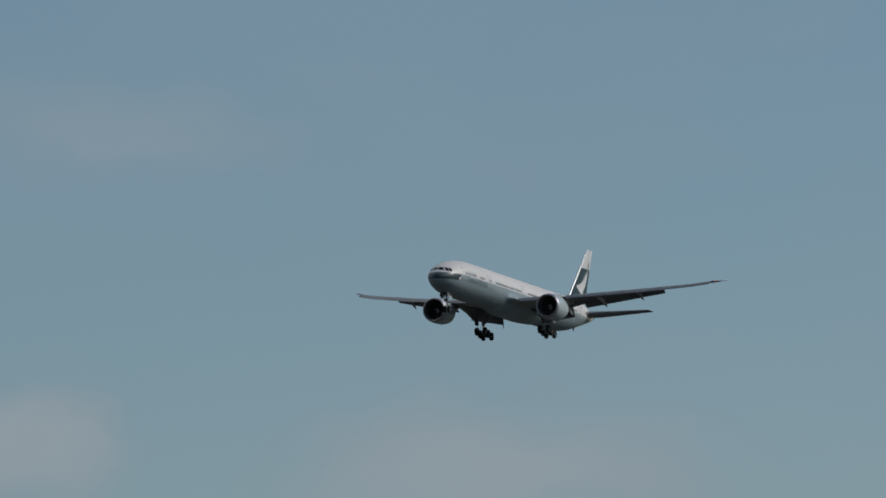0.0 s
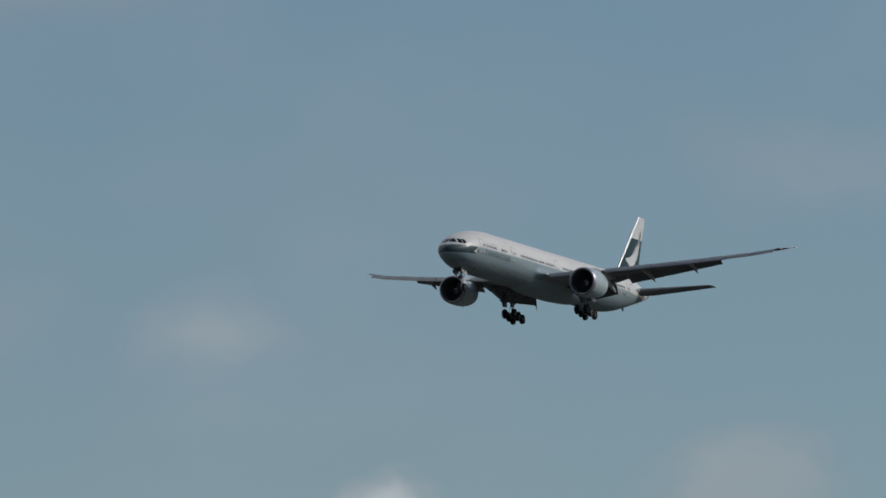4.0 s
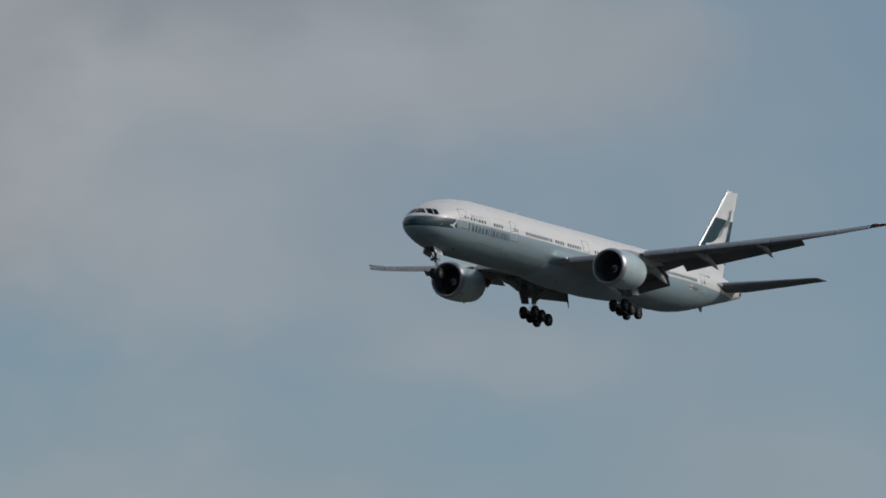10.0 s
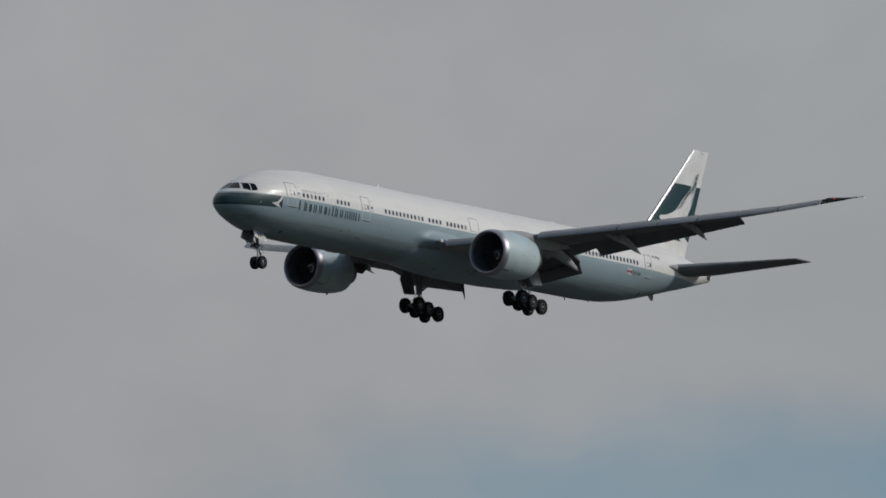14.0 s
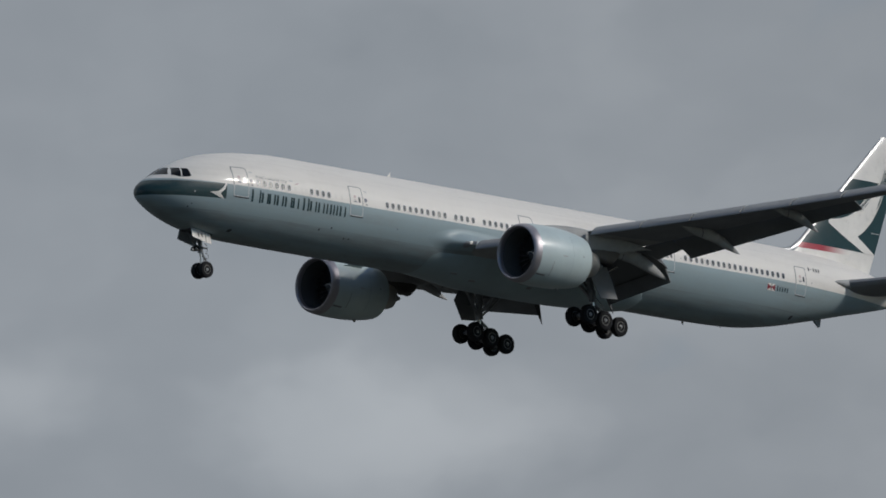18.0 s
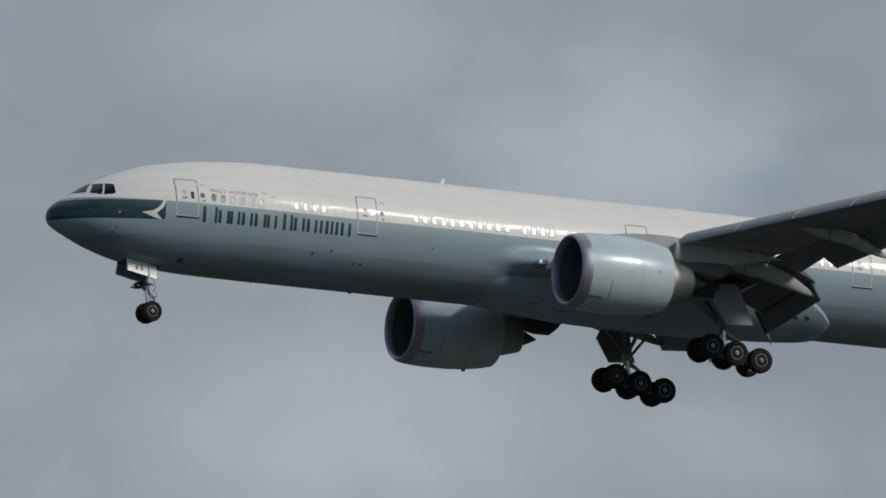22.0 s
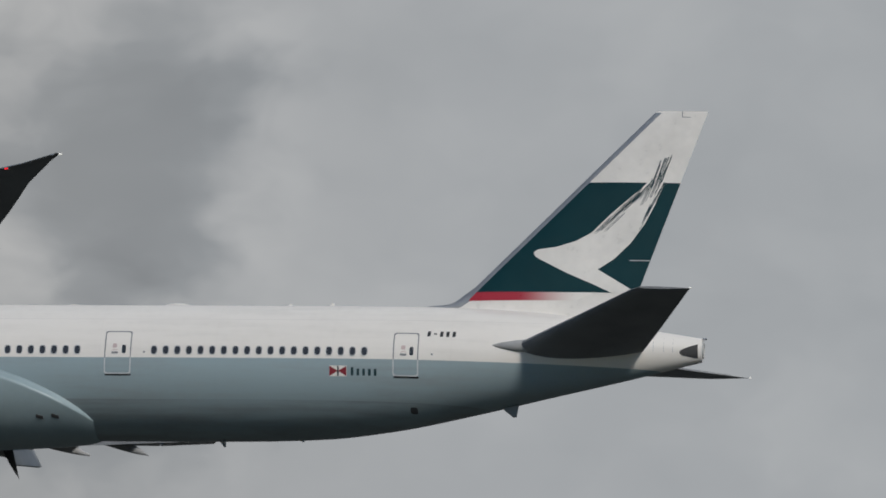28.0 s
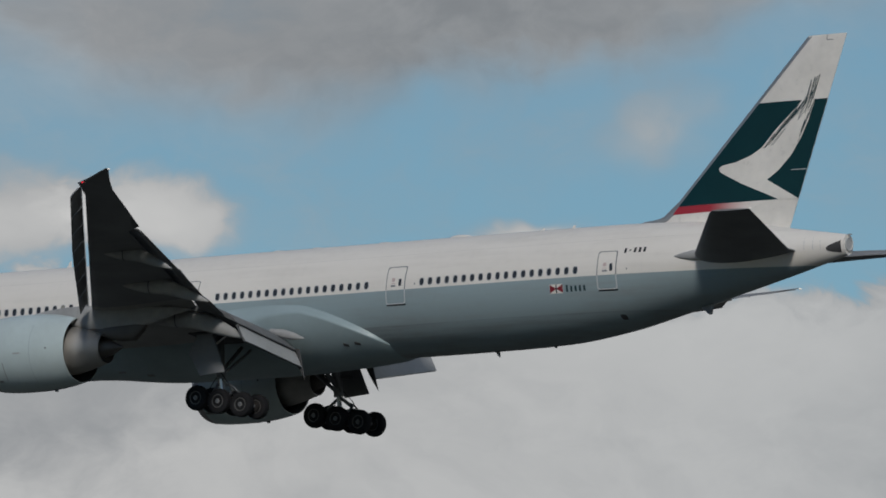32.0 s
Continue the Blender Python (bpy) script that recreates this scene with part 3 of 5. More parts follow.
fair_u = [math.copysign(1 - (1 - abs(k / 40)) ** 1.5, k) for k in range(-40, 41)]
fv = [fair_point(24.4 + 20.5 * i / 72, u) for i in range(73) for u in fair_u]
ff = [(i * 81 + j, i * 81 + j + 1, i * 81 + 81 + j + 1, i * 81 + 81 + j) for i in range(72) for j in range(80)]
part("belly_fairing", (fv, ff), M_FAIRING, airliner, "pale grey-green belly fairing", sharp=60)
for x in (42.54, 43.25):
    for side in (-1, 1):
        corners = [fair_point(x + dx, side * phi / fair_reach(x)) for dx, phi in ((-0.16, 46), (0.16, 46), (0.16, 42.5), (-0.16, 42.5))]
        part("fairing_vent", plate(corners, 0.05, (0, corners[0][1], corners[0][2])), M_DARK, airliner, "dark vent")
for x, u, w in ((33.2, 0.42, 0.10), (34.1, 0.45, 0.22), (34.1, 0.36, 0.20), (27.4, 0.40, 0.26), (29.2, 0.30, 0.24)):
    for side in (-1, 1):
        a, b, c, d = (fair_point(x + dx, side * (u + du)) for dx, du in ((-w, -0.022), (w, -0.022), (w, 0.022), (-w, 0.022)))
        part("belly_vent", plate([a, b, c, d], 0.05, (0, a[1], a[2])), M_SEAL, airliner, "small grey vent in the belly fairing")


def filled(points):
    """A flat outline in (x, z), cut into triangles."""
    bm = bmesh.new()
    verts = [bm.verts.new((x, 0, z)) for x, z in points]
    for tri in tessellate_polygon([[Vector((x, z, 0)) for x, z in points]]):
        bm.faces.new([verts[i] for i in tri])
    bm.normal_update()
    return bm


def on_skin(points, proud=0.008, step=0.25, side=-1):
    """A painted shape on the body: an outline in (x, z), cut fine enough to follow the curve."""
    bm = filled(points)
    for axis in (0, 2):
        lo, hi = min(p[axis // 2] for p in points), max(p[axis // 2] for p in points)
        n = int((hi - lo) / step)
        for k in range(1, n + 1):
            co, no = [0, 0, 0], [0, 0, 0]
            co[axis], no[axis] = lo + (hi - lo) * k / (n + 1), 1
            bmesh.ops.bisect_plane(bm, geom=list(bm.verts) + list(bm.edges) + list(bm.faces), plane_co=co, plane_no=no)
    for v in bm.verts:
        v.co.y = -side * skin(v.co.x, v.co.z, proud)
    for f in bm.faces:
        if f.normal.y * side < 0:
            f.normal_flip()
    bm.normal_update()
    return bm


def round_box(x0, x1, z0, z1, r, n=4):
    out = []
    for cx, cz, a0 in ((x1 - r, z1 - r, 0), (x0 + r, z1 - r, 90), (x0 + r, z0 + r, 180), (x1 - r, z0 + r, 270)):
        for k in range(n + 1):
            a = radians(a0 + 90 * k / n)
            out.append((cx + r * math.cos(a), cz + r * math.sin(a)))
    return out


def band_on_skin(outline, width, proud, side=-1):
    """A raised strip round a closed outline on the body."""
    cx = sum(p[0] for p in outline) / len(outline)
    cz = sum(p[1] for p in outline) / len(outline)
    fine = []
    for (xa, za), (xb, zb) in zip(outline, outline[1:] + outline[:1]):
        n = max(1, int(math.hypot(xb - xa, zb - za) / 0.2))
        fine += [(xa + (xb - xa) * k / n, za + (zb - za) * k / n) for k in range(n)]
    rings = []
    for x, z in fine:
        dx, dz = x - cx, z - cz
        xi, zi = x - math.copysign(min(width, abs(dx)), dx) * (1 if abs(dx) > 0.3 else 0.4), z - math.copysign(width, dz) * (1 if abs(dz) > 0.6 else 0.2)
        rings.append([(px, -side * skin(px, pz, d), pz) for px, pz, d in ((x, z, -0.01), (x, z, proud), (xi, zi, proud), (xi, zi, -0.01))])
    rings.append(rings[0])
    return loft(rings, caps=False)


for side in (-1, 1):
    part("exhaust_cutout", on_skin([(71.42, 1.12), (71.50, 1.24), (71.85, 1.40), (72.24, 1.54), (72.24, 0.90), (71.85, 0.94), (71.52, 1.00)], 0.014, 0.12, side), M_DARK, airliner, "black cut-out of the tail exhaust")
    for x in (70.25, 70.72, 71.12):
        part("panel_seam", on_skin([(x, 1.1), (x + 0.025, 1.1), (x + 0.025, 1.75), (x, 1.75)], 0.006, side=side), M_RING, airliner)
# cabin doors
def cabin_door(x0, x1, z0=-0.42, z1=1.60, side=-1, marks=True):
    shape = round_box(x0, x1, z0, z1, 0.12)
    door = part("cabin_door", on_skin(shape, 0.010, side=side), M_LIVERY, airliner, "closed cabin door in body colours")
    part("door_seal", band_on_skin(shape, 0.05, 0.016, side), M_JAMB, door, "grey door outline")
    if z0 < 0:
        part("door_sill", on_skin([(x0 + 0.05, z0 - 0.07), (x1 + 0.02, z0 - 0.07), (x1 + 0.02, z0), (x0 + 0.05, z0)], 0.022, side=side), M_BLACK, door, "dark scuff plate")
        xm = x0 + 0.72 * (x1 - x0)
        part("door_window", on_skin(round_box(xm - 0.08, xm + 0.10, 0.52, 0.92, 0.07), 0.018, side=side), M_PANE, door, "small dark pane")
        part("door_handle", on_skin(round_box(x0 + 0.32, x0 + 0.62, 0.50, 0.60, 0.03), 0.018, side=side), M_SEAL, door, "recessed grey handle")
        part("door_notice", on_skin(round_box(x0 + 0.36, x0 + 0.56, 0.78, 0.98, 0.06), 0.016, side=side), M_BLUSH, door, "faded pink notice")
        part("handle_arc", on_skin([(x0 + 0.30, 0.64), (x0 + 0.40, 0.71), (x0 + 0.54, 0.71), (x0 + 0.64, 0.64), (x0 + 0.54, 0.67), (x0 + 0.40, 0.67)], 0.016, side=side), M_BLUSH, door, "faded red arc")
    return door


for x0, x1 in ((6.05, 7.28), (16.31, 17.49), (45.53, 46.75), (58.70, 59.85)):
    cabin_door(x0, x1)
    cabin_door(x0, x1, side=1)
for side in (-1, 1):
    cabin_door(32.1, 33.38, 0.45, 1.66, side)
# round markings and grilles just aft of the forward doors
for x in (7.49, 17.75):
    part("round_marking", on_skin(round_box(x - 0.13, x + 0.13, 0.62, 0.88, 0.12), 0.010), M_BLUE, airliner, "small round dark blue marking")
    part("door_vent", on_skin(round_box(x - 0.02, x + 0.14, 0.40, 0.50, 0.03), 0.010), M_SEAL, airliner)
    part("red_notice", on_skin([(x - 0.08, 1.32), (x + 0.24, 1.28), (x + 0.20, 1.36), (x - 0.04, 1.40)], 0.010), M_RING, airliner, "faint pink notice")
for x in (47.35, 60.45):
    part("door_vent", on_skin(round_box(x - 0.04, x + 0.04, 0.54, 0.64, 0.03), 0.010), M_SEAL, airliner)

# cabin windows: one pane and ring, set out in rows on both sides
WZ = 0.68
tilt = math.degrees(math.asin((WZ - 0.18) / 3.1))
pane_v = [(0.125 * math.copysign(abs(math.cos(a)) ** 0.7, math.cos(a)), 0.0, 0.19 * math.copysign(abs(math.sin(a)) ** 0.7, math.sin(a)))
          for a in (2 * math.pi * k / 16 for k in range(16))]
ring_o = [(x * 1.28, 0.0, z * 1.18) for x, _, z in pane_v]
pane_mesh = part("window_pane", ([(x, -0.004, z) for x, _, z in pane_v] + [(x * 0.96, 0.03, z * 0.96) for x, _, z in pane_v],
                                 [tuple(range(16))] + [(i, (i + 1) % 16, 16 + (i + 1) % 16, 16 + i) for i in range(16)]), M_PANE, None)
ring_mesh = part("window", loft([[(x, -0.002, z), (x * 0.99, -0.016, z * 0.99), (px * 1.02, -0.012, pz * 1.02), (px, 0.0, pz)]
                                 for (x, _, z), (px, _, pz) in zip(ring_o + ring_o[:1], pane_v + pane_v[:1])], caps=False), M_RING, None)
rows = [(8.10, 6), (12.81, 4), (19.73, 11), (26.09, 4), (28.73, 6), (34.67, 19), (47.80, 19)]
pitch = {8.10: 0.538, 12.81: 0.528}
for side in (-1, 1):
    for x0, count in rows:
        for k in range(count):
            x = x0 + k * pitch.get(x0, 0.5335)
            lean = math.degrees(math.atan2(skin(x + 0.2, WZ) - skin(x - 0.2, WZ), 0.4))
            y = skin(x, WZ, 0.004)
            m = pose(x, y, WZ, -tilt, 0, lean) if side < 0 else pose(x, -y, WZ, -tilt, 0, 180 - lean)
            ring = same_part("window", ring_mesh, airliner, m)
            same_part("window_pane", pane_mesh, ring, Matrix.Identity(4))
# blanked-off windows, filled and painted over
M_PLUGGED = material("plugged_window", tuple(0.90 * c for c in WHITE), 0.45)
for side in (-1, 1):
    for x in (11.36, 11.90, 12.34, 15.02, 15.55):
        part("window_plug", on_skin(round_box(x - 0.11, x + 0.11, WZ - 0.17, WZ + 0.17, 0.10), 0.006, side=side), M_PLUGGED, airliner, "painted-over window blank")
for ob in (pane_mesh, ring_mesh):
    bpy.data.objects.remove(ob)

# flight deck glazing: a front pane and two side panes a side
def nose_x(y, z):
    """Station at which the nose is that wide at a height."""
    lo, hi = 0.0, 8.0
    for _ in range(30):
        x = 0.5 * (lo + hi)
        if body_top(x) > z and -skin(x, z) > y:
            hi = x
        else:
            lo = x
    return hi


def on_nose(points, proud, side, step=0.12):
    """A pane wrapped round the front of the nose: an outline in (y, z)."""
    bm = bmesh.new()
    face = bm.faces.new([bm.verts.new((0, y, z)) for y, z in points])
    for axis in (1, 2):
        lo, hi = min(p[axis - 1] for p in points), max(p[axis - 1] for p in points)
        n = int((hi - lo) / step)
        for k in range(1, n + 1):
            co, no = [0, 0, 0], [0, 0, 0]
            co[axis], no[axis] = lo + (hi - lo) * k / (n + 1), 1
            bmesh.ops.bisect_plane(bm, geom=list(bm.verts) + list(bm.edges) + list(bm.faces), plane_co=co, plane_no=no)
    for v in bm.verts:
        v.co = (nose_x(v.co.y, v.co.z) - proud * 0.8, side * (v.co.y + proud * 0.5), v.co.z + proud * 0.6)
    bmesh.ops.recalc_face_normals(bm, faces=bm.faces)
    return bm


for side in (-1, 1):
    part("windscreen", on_nose([(0.04, 0.66), (0.04, 1.22), (0.56, 1.19), (1.10, 0.62)], 0.012, side), M_GLASS, airliner, "dark front windscreen pane")
    for outline in (((1.79, 0.60), (2.23, 1.19), (2.60, 1.175), (2.29, 0.475)),
                    ((2.36, 0.48), (2.66, 1.175), (3.02, 1.13), (2.97, 0.62), (2.90, 0.54))):
        glass = part("cockpit_window", on_skin(list(outline), 0.010, 0.12, side), M_GLASS, airliner, "dark cockpit side pane")
        part("window_frame", band_on_skin(list(outline), 0.014, 0.014, side), M_WHITE, glass)

# ---- wings ----
def wing_z(y):
    return -1.31 + 0.1623 * (y - 3.1)


# the leading edge sags a little between root and raked tip
edge_sag = smooth_table((0.0, 3.1, 6.0, 11.0, 20.0, 28.0, 30.4, 31.0, 33.0), (0.0, 0.0, 0.10, 0.28, 0.33, 0.30, 0.14, 0.0, 0.0))


def edge_x(y):
    return 25.86 + 0.708 * (y - 3.1)


swell = smooth_table((23.0, 24.3, 24.9, 25.5, 26.1, 26.7, 27.3, 30.2), (0.0, 0.03, 0.10, 0.28, 0.62, 0.98, 1.18, 1.2))


def fillet_y(x, z):
    """How far the root fillet stands out from the middle plane."""
    w = 0.34 + 0.16 * min(1.0, (x - 22.6) / 4.0)
    d = (z + 0.90 + 0.05 * (x - 22.6)) / w
    return math.sqrt(max(3.1 ** 2 - (z - 0.18) ** 2, 0.01)) - 0.015 + swell(x) * math.exp(-d * d * (0.9 if d > 0 else 1.1))


def root_fillet(s):
    nx, nz = 44, 34
    v = [(22.6 + 7.4 * i / nx, s * fillet_y(22.6 + 7.4 * i / nx, -2.5 + 2.75 * j / nz), -2.5 + 2.75 * j / nz) for i in range(nx + 1) for j in range(nz + 1)]
    n = nz + 1
    return v, [(i * n + j, i * n + j + 1, i * n + n + j + 1, i * n + n + j)[::s] for i in range(nx) for j in range(nz)]


def recess(s):
    """Glazed hollow in the front of the fillet, above the landing lamp."""
    v, f, n = [], [], 9
    for i in range(n):
        for j in range(n):
            a, b = -1 + 2 * i / (n - 1), -1 + 2 * j / (n - 1)
            x, z = 26.62 + 0.28 * a * math.sqrt(1 - b * b / 2), -1.14 + 0.20 * b * math.sqrt(1 - a * a / 2)
            v.append((x, s * (fillet_y(x, z) + 0.012), z))
    for i in range(n - 1):
        for j in range(n - 1):
            f.append((i * n + j, i * n + j + 1, i * n + n + j + 1, i * n + n + j)[::s])
    return v, f


def wing_parts(side):
    s = side

    def P(x, y, z):
        return (x, s * y, z)
    stations = []
    for y, te, t in ((1.0, 37.2, 1.55), (3.1, 37.3, 1.55), (6.0, 37.4, 1.18), (9.0, 37.5, 0.92), (10.6, 38.2, 0.80), (14.0, 39.55, 0.62),
                     (17.0, 40.75, 0.52), (20.0, 41.95, 0.44), (23.1, 43.2, 0.37), (23.3, 44.05, 0.36), (26.5, 45.52, 0.28), (29.45, 46.80, 0.21), (30.85, 47.62, 0.15)):
        le, z = edge_x(y) + (0.80 - 0.008 * y if y < 30.5 else 0.12), wing_z(y)
        low = 0.16 * (y - 10.6) / 12.5 if 10.6 < y < 23.2 else 0.0
        stations.append((P(le, y, z + 0.05 - edge_sag(y)), P(te, y, z - 0.02 * (te - le) - 0.05 - low + 0.045 * max(0.0, y - 28.2)), t / 2))
    stations.append((P(47.0, 31.65, 3.34), P(48.14, 31.65, 3.44), 0.04))
    stations.append((P(48.30, 32.42, 3.545), P(48.68, 32.42, 3.60), 0.015))
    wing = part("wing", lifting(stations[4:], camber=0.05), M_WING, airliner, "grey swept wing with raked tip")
    part("inner_wing", lifting(stations[:5], camber=0.05), M_ROOT_LIT, wing, "inner wing skin, paler grey for light bounced onto it")

    # slats along the leading edge, drooped forward
    for y0, y1 in ((4.3, 8.9), (10.7, 13.4), (13.5, 16.2), (16.3, 19.0), (19.1, 21.8), (21.9, 24.6), (24.7, 27.4), (27.5, 30.4)):
        ring = []
        for y in (y0, y1):
            c = 1.02 - 0.016 * y
            x, z = edge_x(y) + 0.05, wing_z(y) - edge_sag(y)
            out = 0.40 * min(1.0, max(0.0, (y - 9) / 12))
            ring.append((P(x - 0.02 - out, y, z - 0.40 * c - 0.5 * out), P(x + 0.56 * c, y, z + 0.30 * c), 0.14 * c))
        slat = part("slat", lifting(ring, camber=0.05), M_SLAT, wing, "pale extended slat")
        # pale back of the slat, open to the slot and broken by its ribs
        bays = 4
        for k in range(bays):
            ends = []
            for y in (y0 + (y1 - y0) * (k + 0.04) / bays, y0 + (y1 - y0) * (k + 0.96) / bays):
                c = 1.02 - 0.016 * y
                x, z = edge_x(y) + 0.05, wing_z(y) - edge_sag(y)
                ends.append((P(x + 0.52 * c, y, z - 0.07 * c), P(x + 0.56 * c, y, z + 0.26 * c)))
            part("slat_back", plate([ends[0][0], ends[0][1], ends[1][1], ends[1][0]], 0.03, (1, 0, -0.12), 0), M_WHITE, slat, "white back face of the slat")
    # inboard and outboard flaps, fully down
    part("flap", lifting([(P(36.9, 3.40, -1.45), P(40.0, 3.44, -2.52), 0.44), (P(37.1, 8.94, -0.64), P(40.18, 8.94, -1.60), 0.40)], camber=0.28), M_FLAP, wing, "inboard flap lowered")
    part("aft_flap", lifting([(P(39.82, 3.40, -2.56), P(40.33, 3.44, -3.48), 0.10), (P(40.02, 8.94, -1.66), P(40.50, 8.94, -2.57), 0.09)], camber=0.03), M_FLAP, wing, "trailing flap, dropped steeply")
    # pale plate paints the sunlit upper side of the dark flap
    part("sunlit_flap_top", plate([P(39.94, 3.44, -2.56), P(40.42, 3.46, -3.44), P(40.59, 8.92, -2.53), P(40.14, 8.92, -1.66)], 0.02, (0.88, 0, 0.47), 0), M_FLAP_LIT, wing, "flap upper side, paler for the sun on it")
    part("flap_seal", tube([P(40.02, 3.46, -2.56), P(40.20, 8.92, -1.64)], [0.05, 0.05], 8), M_DARK, wing, "dark slot")
    part("flap_track_tail", loft([[P(38.6 + 2.2 * u, 3.75 + 0.2 * w * math.cos(a), -1.45 - 0.52 * u + 0.26 * w * math.sin(a)) for a in (2 * math.pi * j / 12 for j in range(12))] for u, w in ((0, 0.5), (0.4, 1.0), (0.75, 0.7), (1.0, 0.05))]), M_CANOE, wing, "stained pointed track fairing")
    part("flap_vane", lifting([(P(36.6, 3.45, -1.45), P(37.6, 3.45, -1.75), 0.07), (P(36.9, 8.9, -0.75), P(37.9, 8.9, -1.05), 0.06)]), M_FLAP, wing)
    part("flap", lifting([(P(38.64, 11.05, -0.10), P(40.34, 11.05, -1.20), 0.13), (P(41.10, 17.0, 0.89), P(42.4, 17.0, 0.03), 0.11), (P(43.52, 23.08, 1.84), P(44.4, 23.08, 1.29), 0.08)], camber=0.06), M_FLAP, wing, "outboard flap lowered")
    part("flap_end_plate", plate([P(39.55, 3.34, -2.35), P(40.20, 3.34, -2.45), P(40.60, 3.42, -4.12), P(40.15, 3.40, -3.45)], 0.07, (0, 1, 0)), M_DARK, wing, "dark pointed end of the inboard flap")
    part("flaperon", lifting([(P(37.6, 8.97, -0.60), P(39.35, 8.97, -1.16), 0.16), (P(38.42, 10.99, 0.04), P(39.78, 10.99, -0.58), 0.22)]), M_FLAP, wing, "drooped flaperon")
    part("aileron", lifting([(P(42.9, 23.4, 1.90), P(44.02, 23.4, 1.84), 0.05), (P(44.9, 28.2, 2.74), P(46.16, 28.2, 2.70), 0.04)]), M_FLAP, wing)
    for y0 in (11.02, 13.02, 15.02, 17.02, 19.02, 21.02):
        edge = []
        for y in (y0, y0 + 1.985):
            tail = 38.75 + 0.438 * (y - 10.5) if y0 < 14 else 39.88 + 0.404 * (y - 14)
            edge.append((P(37.0 + 0.438 * (y - 10.5), y, wing_z(y) + 0.11), P(tail, y, wing_z(y) + 0.02), 0.05))
        part("spoiler", lifting(edge), M_WING, wing)
    # canoe fairings of the flap tracks, drooping with the flaps
    for x0, y, z0, x1, z1, r in ((33.6, 8.66, -0.75, 40.50, -2.38, 0.48), (36.1, 14.08, 0.30, 41.92, -1.05, 0.38), (38.9, 19.77, 1.28, 43.62, 0.03, 0.32)):
        rings = []
        for k in range(15):
            u = k / 14
            wide = r * (math.sin(math.pi * min(u, 0.5)) ** 0.6 if u < 0.5 else (1 - ((u - 0.5) / 0.5) ** 2.2) ** 0.9) + 0.012
            zc = z0 - 0.20 * math.sin(math.pi * u) + (z1 - z0) * (0.25 * u if u < 0.5 else 0.125 + 0.875 * ((u - 0.5) / 0.5) ** 1.25)
            rings.append([P(x0 + (x1 - x0) * u, y + wide * 0.62 * math.cos(a), zc + wide * 1.05 * math.sin(a)) for a in (2 * math.pi * j / 16 for j in range(16))])
        canoe = part("flap_track_fairing", loft(rings), M_CANOE, wing, "grey canoe fairing")
        joint = [[(a[0] + dx, a[1] + (a[1] - s * y) * 0.03, a[2] - 0.006) for a in rings[5]] for dx in (-0.03, 0.03)]
        part("fairing_joint", loft(joint, caps=False), M_DARK, canoe, "dark joint between fixed and drooping halves")
    # bare metal edge of the raked tip
    part("tip_edge", lifting([(P(45.58, 30.84, 3.22), P(45.95, 30.84, 3.26), 0.075), (P(46.90, 31.64, 3.33), P(47.22, 31.66, 3.37), 0.055), (P(48.22, 32.40, 3.54), P(48.45, 32.42, 3.57), 0.028)]), M_LEAD, wing, "pale metal edge of the raked tip")
    # lamps at tip and root
    part("tip_lamp", tube([P(46.02, 31.06, 3.21), P(46.16, 31.12, 3.22)], [0.04, 0.035], 8), M_BEACON if s < 0 else M_SILL, wing, "glowing red lamp" if s < 0 else "")
    # added plate hides the lamp from behind; no such fitting known
    part("lamp_blocker", plate([P(46.20, 31.00, 3.14), P(46.20, 31.18, 3.15), P(46.24, 31.18, 3.29), P(46.24, 31.00, 3.28)], 0.03, (1, 0, 0)), M_SLAT, wing)
    part("strobe_lamp", tube([P(48.62, 32.40, 3.57), P(48.74, 32.42, 3.57)], [0.05, 0.04], 8), M_LANDING, wing, "white strobe lamp")
    part("landing_lamp", tube([P(26.46, 4.12, -1.08), P(26.56, 4.14, -1.08)], [0.09, 0.10], 12), M_LANDING, wing, "landing lamp")
    part("lamp_glazing", plate([P(26.50, 4.02, -1.22), P(26.80, 4.36, -1.20), P(26.88, 4.38, -0.96), P(26.58, 4.04, -0.98)], 0.05, (0.8, -0.55 * s, 0.1)), M_SLAT, wing)
    # fillet that carries the leading edge into the body
    part("root_fillet", root_fillet(s), M_LIVERY, wing, "smooth grey-green wing root fillet")
    part("lamp_recess", recess(s), M_SEAL, wing, "grey landing lamp recess")
    return wing


for side in (-1, 1):
    wing_parts(side)


